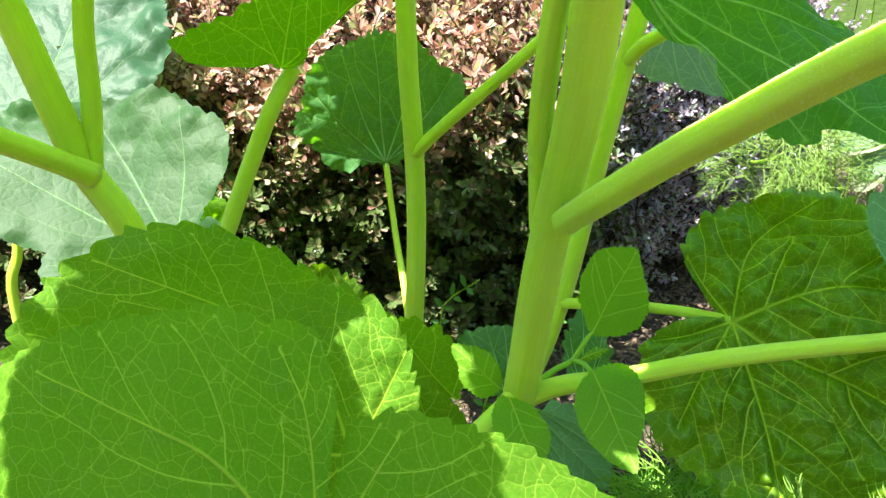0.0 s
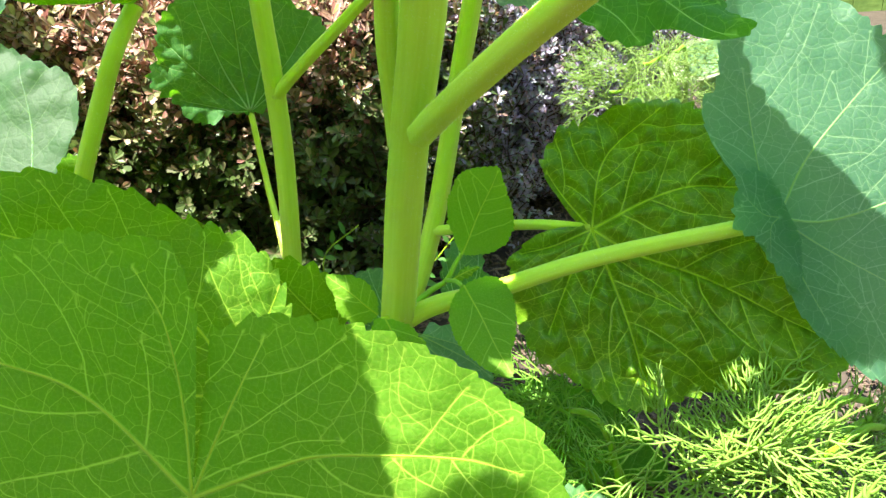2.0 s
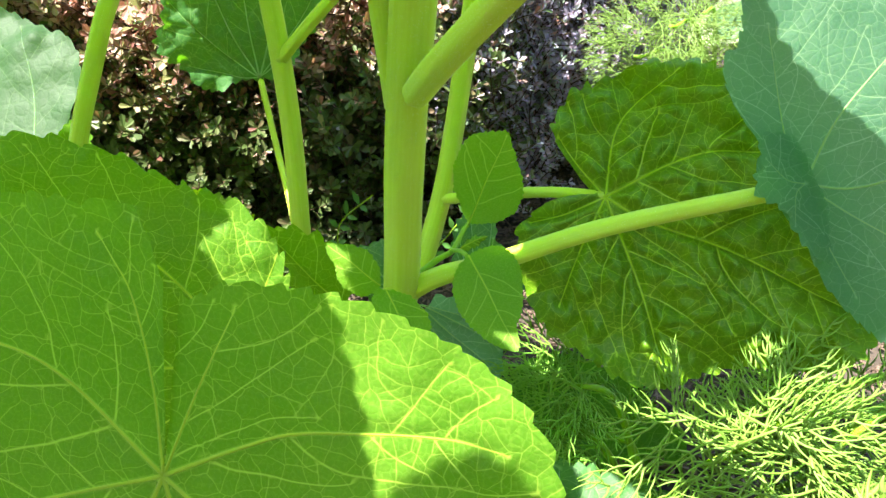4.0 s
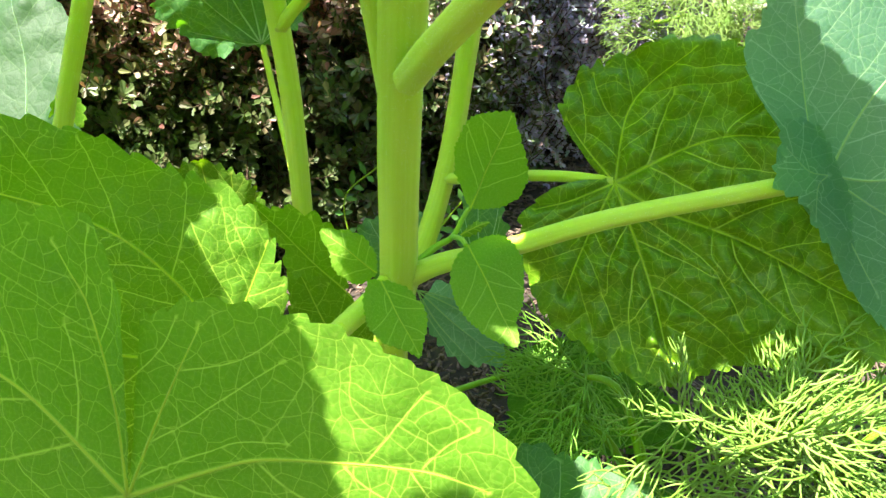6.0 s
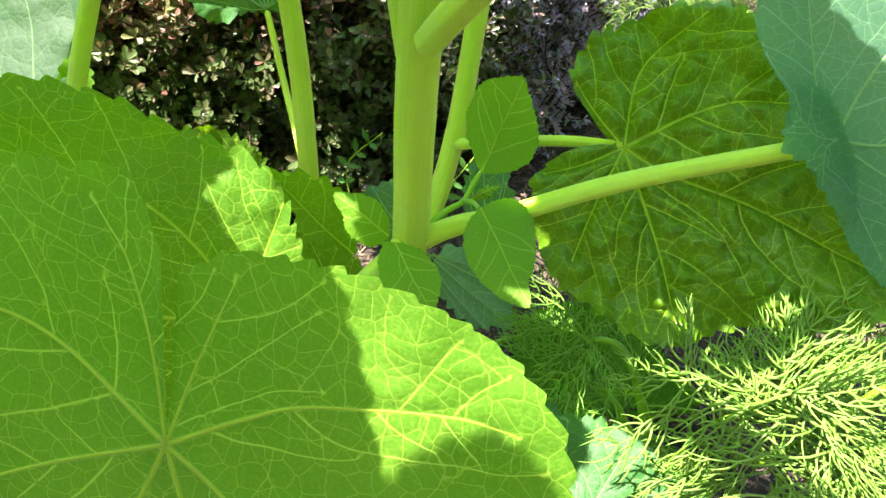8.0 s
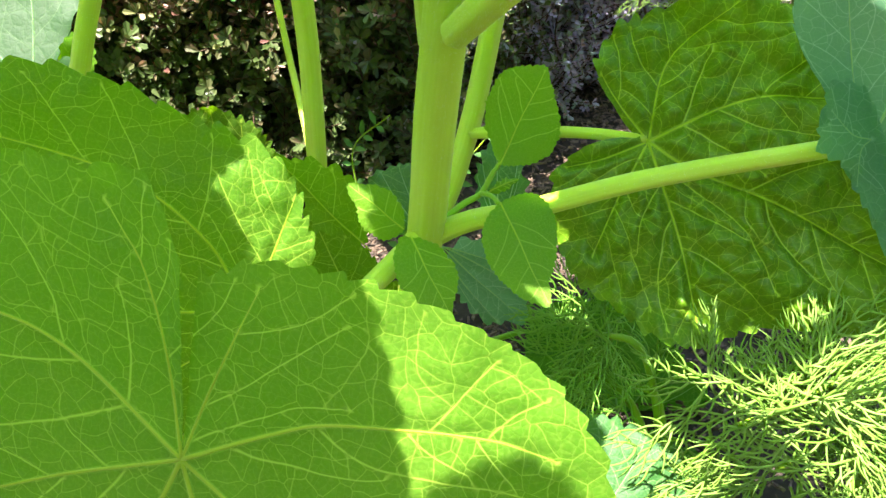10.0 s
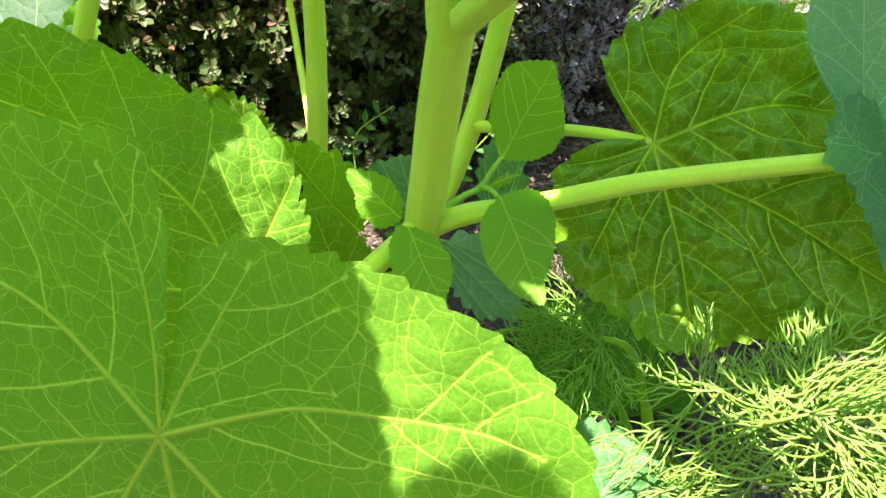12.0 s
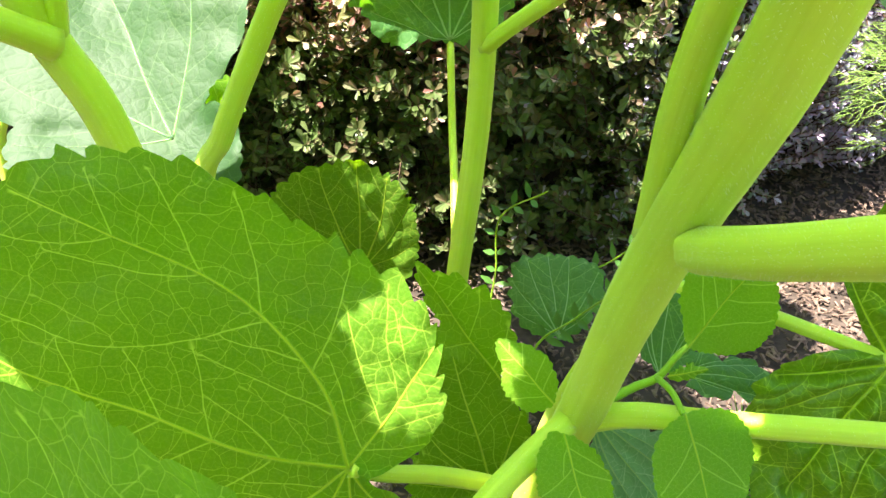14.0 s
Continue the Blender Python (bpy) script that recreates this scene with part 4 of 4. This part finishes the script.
shade_leaf(main_plant, (0.03, 0.29, 0.49), (0.05, 0.358, 0.50), (0.98, 0.0, 0.0), 1.0, 71, outline=[128, 140, 146, 135, 127, 120, 109, 91, 68, 44, 18, 44, 68, 85, 95, 98, 112, 165, 198, 130])
shade_leaf(main_plant, (0.04, 0.2, 0.6), (0.325, 0.23, 0.52), (-1.0, 0.0, 0.0), 0.75, 91)
shade_leaf(main_plant, (0.04, 0.2, 0.6), (0.04, 0.362, 0.52), (-1.0, 0.0, 0.0), 0.74, 86)
shade_leaf(main_plant, (0.112, 0.165, 0.415), (0.16, 0.12, 0.43), (0.9, -0.6, 0.0), 0.8, 72)
shade_leaf(main_plant, (0.04, 0.2, 0.6), (0.295, 0.27, 0.60), (-1.0, 0.08, 0.0), 0.9, 73)
shade_leaf(left_plant, (-0.27, 0.33, 0.38), (-0.195, 0.195, 0.50), (0.75, -0.55, 0.0), 1.15, 74)
shade_leaf(left_plant, (-0.27, 0.33, 0.38), (-0.25, 0.30, 0.50), (0.9, 0.05, 0.0), 0.75, 75)
shade_leaf(left_plant, (-0.2, 0.46, 0.5), (-0.14, 0.45, 0.52), (0.9, 0.15, 0.0), 1.0, 76)
shade_leaf(main_plant, (0.04, 0.2, 0.6), (-0.065, 0.262, 0.53), (-1.0, 0.1, 0.0), 0.6, 80)
shade_leaf(left_plant, (-0.26, 0.43, 0.52), (-0.225, 0.387, 0.50), (1.0, 0.0, 0.0), 0.95, 82)
shade_leaf(left_plant, (-0.26, 0.43, 0.52), (-0.325, 0.395, 0.52), (0.9, -0.1, 0.0), 0.4, 89)
# small unseen leaf added for the dark spot on the broad front leaf
shade_leaf(left_plant, (-0.195, 0.195, 0.50), (-0.14, 0.068, 0.65), (1.0, -0.1, 0.0), 1.0, 87, outline=[44, 34, 22, 15, 12, 10, 9, 8, 8, 8, 8, 8, 8, 8, 9, 10, 12, 15, 22, 34])
# two narrow unseen leaves added to keep the stem and overhead stalk shaded
NARROW = [62, 45, 30, 23, 20, 19, 19, 21, 27, 40, 52, 40, 27, 21, 19, 19, 20, 23, 30, 45]
stalk("petiole", [(0.044, 0.29, 0.431), (0.02, 0.285, 0.447), (0.0, 0.288, 0.45)], 0.004, 0.003, main_plant)
leaf(main_plant, (-0.012, 0.298, 0.45), (0.9, -0.42, 0.0), (0.0, 0.0, 1.0), NARROW, seed=83, wave=0.004, grain=0.005, mesh_net=False)
leaf(main_plant, (0.045, 0.214, 0.452), (0.58, -0.81, 0.0), (0.0, 0.0, 1.0), [76, 28, 14, 10, 8, 8, 8, 10, 16, 36, 94, 36, 16, 10, 8, 8, 8, 10, 14, 28], seed=90, wave=0.004, grain=0.005, mesh_net=False)
shade_leaf(side_plant, (0.13, 0.47, 0.6), (-0.045, 0.43, 0.51), (1.0, 0.0, 0.0), 0.6, 84)
shade_leaf(main_plant, (0.04, 0.2, 0.6), (-0.055, 0.348, 0.51), (-1.0, 0.1, 0.0), 0.55, 85)
shade_leaf(back_plant, (-0.02, 0.52, 0.6), (-0.13, 0.58, 0.55), (-1.0, -0.1, 0.0), 0.6, 92)
shade_leaf(back_plant, (-0.02, 0.52, 0.6), (-0.10, 0.61, 0.54), (-0.7, 0.4, 0.0), 0.75, 77)
shade_leaf(back_plant, (-0.02, 0.52, 0.6), (0.0, 0.60, 0.54), (0.7, 0.6, 0.0), 0.75, 78)


# ---- cosmos ----
def frond(root, way, up, length, parent, rnd, mat, r=0.0007):
    """A feathery leaf: a curved rib with forked threads on both sides."""
    way, up = Vector(way).normalized(), Vector(up)
    up = (up - way * up.dot(way)).normalized()
    side = way.cross(up)
    verts, faces = [], []

    def thread(p, d, ln, bend, rad):
        line, q, dd = [p.copy()], p.copy(), d.normalized()
        for _ in range(6):
            dd = (dd + bend * 0.26).normalized()
            q = q + dd * (ln / 6)
            line.append(q.copy())
        v, f, _ = tube_data(np.array([tuple(x) for x in line]), [rad * (1 - 0.03 * i - 0.017 * i * i) for i in range(7)], 5)
        b = len(verts)
        verts.extend(v)
        faces.extend(tuple(i + b for i in face) for face in f)
        return line

    curl = side * rnd.choice((-1, 1)) * rnd.uniform(0.4, 1.5) - up * rnd.uniform(0.1, 1.0)
    rib = thread(Vector(root), way, length, curl, r * 1.15)
    pairs = rnd.choice((4, 4, 5))
    for k in range(1, pairs + 1):
        s = 0.9 + k / pairs * 4.4
        i = min(5, int(s))
        p = rib[i].lerp(rib[i + 1], s - i)
        d = (rib[i + 1] - rib[i]).normalized()
        wide = d.cross(up).normalized()
        for sg in (1, -1):
            ln = length * rnd.uniform(0.45, 0.72) * (1.2 - 0.13 * k)
            bow = d * rnd.uniform(0.4, 1.5) - wide * sg * rnd.uniform(0.2, 0.9) - up * rnd.uniform(-0.3, 0.8)
            t = thread(p, d * rnd.uniform(0.3, 0.8) + wide * sg + up * rnd.uniform(-0.3, 0.5), ln, bow, r)
            for j, turned in ((1, 1), (2, -1), (3, 1), (4, -1)):
                if rnd.random() < 0.4:
                    continue
                turn = (t[j + 1] - t[j]).normalized()
                fork = turn.cross(up).normalized() * turned
                thread(t[j], turn * 0.6 + fork + up * rnd.uniform(-0.3, 0.3), ln * rnd.uniform(0.35, 0.55) * (1.1 - 0.1 * j), turn * rnd.uniform(0.7, 1.6) - fork * rnd.uniform(0.0, 0.6), r * 0.9)
    return mesh_object("frond", verts, faces, mat, parent)


def cosmos(foot, crowns, seed, label, mat, r, face):
    """Rosettes of feathery leaves, each round a crown (place, frond length, fronds) at the end of a stalk."""
    rnd = random.Random(seed)
    ob = plant("cosmos_plant", foot, label, "cosmos", "feathery cosmos plants")
    n = Vector(face).normalized()
    a = n.cross(Vector((0, 0, 1))).normalized()
    b = a.cross(n)
    for c, ln, count in crowns:
        mid = [foot[0] * 0.55 + c[0] * 0.45, foot[1] * 0.55 + c[1] * 0.45, c[2] * 0.92]
        stalk("stem", [foot, mid, c], 0.003, 0.0018, ob, SHOOT, sides=8, steps=6)
        for i in range(count):
            th = (i + rnd.uniform(-0.4, 0.4)) / count * 2 * math.pi * 2.0
            lift = rnd.uniform(-0.15, 0.5) if i % 3 else rnd.uniform(0.5, 1.4)
            way = a * math.cos(th) + b * math.sin(th) + n * lift
            root = Vector(c) + n * rnd.uniform(-0.012, 0.01) + (a * rnd.gauss(0, 0.16) + b * rnd.gauss(0, 0.16)) * ln
            frond(root, way, n + Vector((rnd.gauss(0, 0.25), rnd.gauss(0, 0.25), rnd.gauss(0, 0.25))), ln * rnd.uniform(0.75, 1.15), ob, rnd, mat, r)
    return ob


cosmos((0.40, 0.37, 0.0), [((0.214, 0.295, 0.143), 0.058, 18), ((0.190, 0.303, 0.118), 0.048, 9), ((0.235, 0.285, 0.125), 0.052, 12), ((0.212, 0.295, 0.095), 0.052, 11), ((0.262, 0.31, 0.12), 0.052, 12), ((0.30, 0.325, 0.095), 0.052, 10), ((0.25, 0.29, 0.075), 0.052, 10)], 3, "bright green feathery cosmos with thread-like leaves", THREAD, 0.0007, (-0.3, -0.8, 0.5))
cosmos((0.19, 0.36, 0.0), [((0.141, 0.39, 0.115), 0.05, 14), ((0.165, 0.38, 0.08), 0.042, 9), ((0.12, 0.395, 0.085), 0.04, 7)], 4, "shaded feathery cosmos under the sunflower leaves", THREAD_SHADED, 0.0006, (-0.2, -0.75, 0.6))
cosmos((0.21, 0.05, 0.0), [((0.127, 0.108, 0.252), 0.022, 7)], 6, "bright green feathery cosmos with thread-like leaves", THREAD, 0.0008, (-0.5, -0.3, 0.8))
cosmos((0.42, 0.80, 0.0), [((0.342, 0.76, 0.262), 0.06, 18), ((0.37, 0.76, 0.228), 0.06, 18), ((0.312, 0.775, 0.232), 0.055, 14), ((0.385, 0.78, 0.27), 0.055, 14), ((0.405, 0.77, 0.205), 0.055, 14), ((0.345, 0.78, 0.19), 0.05, 14), ((0.44, 0.78, 0.18), 0.05, 10)], 5, "yellow-green feathery cosmos at the hedge", THREAD_YELLOW, 0.0004, (-0.3, -0.8, 0.5))


# ---- barberry hedge ----
def front(x):
    return 0.77 + 0.03 * math.sin(x * 9) + (1.05 * (x - 0.13) if x > 0.13 else 0.0)


def barberry(name, xs, twigs, seed, label):
    rnd = random.Random(seed)
    ob = plant(name, ((xs[0] + xs[1]) / 2, 1.2, 0.0), label, "shrub", "barberry hedge")
    shape = [(0.0, 0.0, 0), (-0.15, 0.03, 0.48), (-0.21, 0.06, 0.82), (0.0, 0.0, 1.0), (0.21, 0.06, 0.82), (0.15, 0.03, 0.48)]
    batches = {"bronze": ([], []), "green": ([], []), "purple": ([], [])}
    wood = ([], [])

    def blade(q, d, up, ln, kind):
        d = d.normalized()
        s = d.cross(up)
        if s.length < 1e-4:
            return
        s.normalize()
        n = s.cross(d)
        vs, fs = batches[kind]
        b = len(vs)
        curl = rnd.uniform(-0.1, 0.25)
        for x, h, y in shape:
            vs.append(q + d * (y * ln) + s * (x * ln) + n * ((h - curl * y * y) * ln))
        fs += [(b, b + 1, b + 2, b + 3), (b, b + 3, b + 4, b + 5)]

    for _ in range(twigs):
        x = rnd.uniform(*xs)
        layer = rnd.choice((0, 0, 0.03, 0.06, 0.10))
        h = rnd.random() ** 0.9
        if h < 0.55:
            z, y, out = 0.02 + h / 0.55 * 0.30, front(x) + layer, Vector((0, -1, 0.25))
        else:
            s = (h - 0.55) / 0.45
            z, y, out = 0.32 + 0.26 * s ** 0.7, front(x) + 0.02 + 0.45 * s + layer * 0.5, Vector((0, -0.75 + 0.4 * s, 0.8))
            z -= layer * 0.7
        if x > 0.16:
            out = Vector((0.35, -0.75, 0.4 if h < 0.55 else 0.8))
        y += 0.02 * noise.noise(Vector((x * 14, z * 14, 2)))
        ln = rnd.uniform(0.06, 0.15)
        d = (out + Vector((rnd.gauss(0, 0.6), rnd.gauss(0, 0.3), rnd.gauss(0.1, 0.5)))).normalized()
        p = Vector((x, y, z)) - d * ln * 0.7
        steps = max(4, int(ln / 0.011))
        line = [p.copy()]
        tone = noise.noise(Vector((x * 5, z * 5, 9)))
        for k in range(steps):
            d = (d + Vector((rnd.gauss(0, 0.12), rnd.gauss(0, 0.12), 0.05 + rnd.gauss(0, 0.1)))).normalized()
            p = p + d * (ln / steps)
            if p.z < 0.006:
                break
            line.append(p.copy())
            for _ in range(rnd.randint(5, 7)):
                o = Vector((rnd.gauss(0, 1), rnd.gauss(0, 1), rnd.gauss(0, 1)))
                o = (o - d * o.dot(d)).normalized()
                # bronze leaves above a wavering height, dark green ones below
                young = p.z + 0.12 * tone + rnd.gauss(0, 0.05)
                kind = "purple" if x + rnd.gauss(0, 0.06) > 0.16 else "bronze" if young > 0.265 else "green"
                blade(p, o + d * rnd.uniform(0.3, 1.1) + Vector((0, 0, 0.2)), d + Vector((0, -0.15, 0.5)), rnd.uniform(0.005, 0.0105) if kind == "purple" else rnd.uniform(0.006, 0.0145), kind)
        if len(line) > 2:
            v, f, _ = tube_data(np.array([tuple(q) for q in line]), [0.0012 - 0.0007 * i / len(line) for i in range(len(line))], 3)
            b = len(wood[0])
            wood[0].extend(v)
            wood[1].extend(tuple(i + b for i in face) for face in f)
    for key, mat, text in (("bronze", BRONZE, "bronze-purple leaves"), ("green", DARK_GREEN, "dark green leaves"), ("purple", PURPLE, "blue-purple leaves")):
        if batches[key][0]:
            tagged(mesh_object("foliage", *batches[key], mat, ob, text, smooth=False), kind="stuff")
    tagged(mesh_object("twig_growth", *wood, TWIG, ob), kind="stuff")
    # dark sheet inside the shrub; its colour stands in for the shade there
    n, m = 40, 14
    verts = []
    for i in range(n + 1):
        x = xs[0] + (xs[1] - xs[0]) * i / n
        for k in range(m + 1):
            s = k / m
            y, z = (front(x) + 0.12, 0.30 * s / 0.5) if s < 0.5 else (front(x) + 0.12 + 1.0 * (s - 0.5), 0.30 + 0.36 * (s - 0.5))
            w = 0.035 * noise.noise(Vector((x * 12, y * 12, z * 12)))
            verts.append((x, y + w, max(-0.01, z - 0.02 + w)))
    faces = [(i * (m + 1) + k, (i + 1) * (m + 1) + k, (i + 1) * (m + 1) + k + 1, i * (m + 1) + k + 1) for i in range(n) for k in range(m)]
    mesh_object("shade_sheet", verts, faces, SHRUB_SHADE, ob)


barberry("barberry_shrub", (-1.05, -0.28), 1250, 61, "dense barberry shrub with bronze-purple upper leaves")
barberry("barberry_shrub", (-0.30, 0.20), 2000, 62, "dense barberry shrub, dark green below and bronze above")
barberry("barberry_shrub", (0.16, 0.64), 2600, 63, "barberry shrub with blue-purple leaves beside the mulch")


# ---- small plants at the hedge ----
def lance(verts, faces, p, d, up, ln, wide):
    """A small folded lance-shaped leaf."""
    d = d.normalized()
    side = d.cross(up).normalized()
    n = side.cross(d)
    b = len(verts)
    for x, h, y in ((0, 0, 0), (-0.6, 0.1, 0.25), (-1, 0.18, 0.5), (-0.55, 0.1, 0.8), (0, 0, 1), (0.55, 0.1, 0.8), (1, 0.18, 0.5), (0.6, 0.1, 0.25), (0, -0.05, 0.5)):
        verts.append(p + d * (y * ln) + side * (x * wide) + n * (h * wide - 0.25 * y * y * ln))
    faces += [(b, b + 1, b + 8, b + 7), (b + 1, b + 2, b + 8), (b + 2, b + 3, b + 8), (b + 3, b + 4, b + 8), (b + 4, b + 5, b + 8), (b + 5, b + 6, b + 8), (b + 6, b + 7, b + 8)]


def weed(points, seed, label, ln=0.015):
    rnd = random.Random(seed)
    ob = plant("weed", points[0], label, "weed", "weeds under the hedge")
    line = spline(points, 6)
    stalk("stem", points, 0.0011, 0.0006, ob, SHOOT, sides=6, steps=6)
    for i in range(4, len(line) - 1, 2):
        d = Vector(line[i + 1] - line[i]).normalized()
        for sg in (1, -1):
            verts, faces = [], []
            out = d.cross(Vector((0, -1, 0.3))).normalized() * sg
            lance(verts, faces, Vector(line[i]), out + d * rnd.uniform(0.3, 0.9) + Vector((0, -0.3, 0)), Vector((rnd.gauss(0, 0.2), -0.7, 0.7)), ln * rnd.uniform(0.6, 1.1), ln * 0.2)
            mesh_object("leaf", verts, faces, WEED, ob)


weed([(0.062, 0.70, 0.0), (0.062, 0.70, 0.045), (0.10, 0.71, 0.073), (0.137, 0.70, 0.122)], 81, "spindly green weed with narrow leaves under the hedge")
weed([(0.0, 0.72, 0.0), (0.002, 0.72, 0.04), (0.0, 0.72, 0.095), (0.036, 0.71, 0.13)], 82, "spindly green weed with narrow leaves under the hedge")
weed([(0.04, 0.57, 0.0), (0.035, 0.575, 0.07), (0.06, 0.58, 0.10), (0.09, 0.58, 0.135)], 83, "spindly green weed beside a low sunflower leaf")


def hosta(foot, seed, leaves, label):
    """A clump of white-edged leaves, each a pale blade with a green middle."""
    ob = plant("hosta", foot, label, "hosta")
    for i, (base, tip, normal, ln) in enumerate(leaves):
        shape = [1.0, 0.82, 0.6, 0.45, 0.36, 0.3, 0.26, 0.24, 0.2, 0.12, 0.08, 0.12, 0.2, 0.24, 0.26, 0.3, 0.36, 0.45, 0.6, 0.82]
        stalk("petiole", [foot, tuple((foot[k] + base[k]) / 2 for k in range(3)), base], 0.002, 0.0015, ob, SHOOT, sides=6)
        leaf(ob, base, tip, normal, [1000 * ln * r for r in shape], teeth=0.0, wave=0.006, pucker=0.0004, grain=0.003, mat=CREAM, seed=seed + i, arms=3, vein_r=0.0003, fold=0.15, label="cream-white leaf margin")
        lift = Vector(normal).normalized() * 0.0012
        leaf(ob, tuple(Vector(base) + lift), tip, normal, [780 * ln * r for r in shape], teeth=0.0, wave=0.006, pucker=0.0004, grain=0.003, mat=HOSTA, seed=seed + i, arms=3, vein_r=0.0003, fold=0.15, label="grey-green leaf middle")
    return ob


hosta((0.50, 0.86, 0.0), 91, [((0.447, 0.80, 0.258), (-0.75, -0.2, 0.0), (-0.1, -0.7, 0.7), 0.07), ((0.447, 0.79, 0.246), (-0.3, -0.2, -0.6), (-0.2, -0.8, 0.5), 0.055), ((0.47, 0.83, 0.23), (0.4, -0.6, 0.3), (0.0, -0.6, 0.8), 0.06), ((0.55, 0.9, 0.2), (0.5, -0.5, -0.2), (0.0, -0.6, 0.8), 0.07)], "variegated hosta with cream-edged grey-green leaves")


def pink_flower(c, foot):
    ob = plant("flower", foot, "small pale pink flower on a thin stalk", "flower")
    stalk("stem", [foot, tuple((foot[k] + c[k]) / 2 for k in range(3)), c], 0.0012, 0.0009, ob, SHOOT, sides=6)
    for k in range(6):
        a = k / 6 * 2 * math.pi
        verts, faces = [], []
        lance(verts, faces, Vector(c), Vector((math.cos(a), -0.3, math.sin(a))), Vector((0, -1, 0.2)), 0.02, 0.008)
        mesh_object("petal", verts, faces, PETAL, ob)


pink_flower((0.50, 0.95, 0.40), (0.54, 1.0, 0.0))
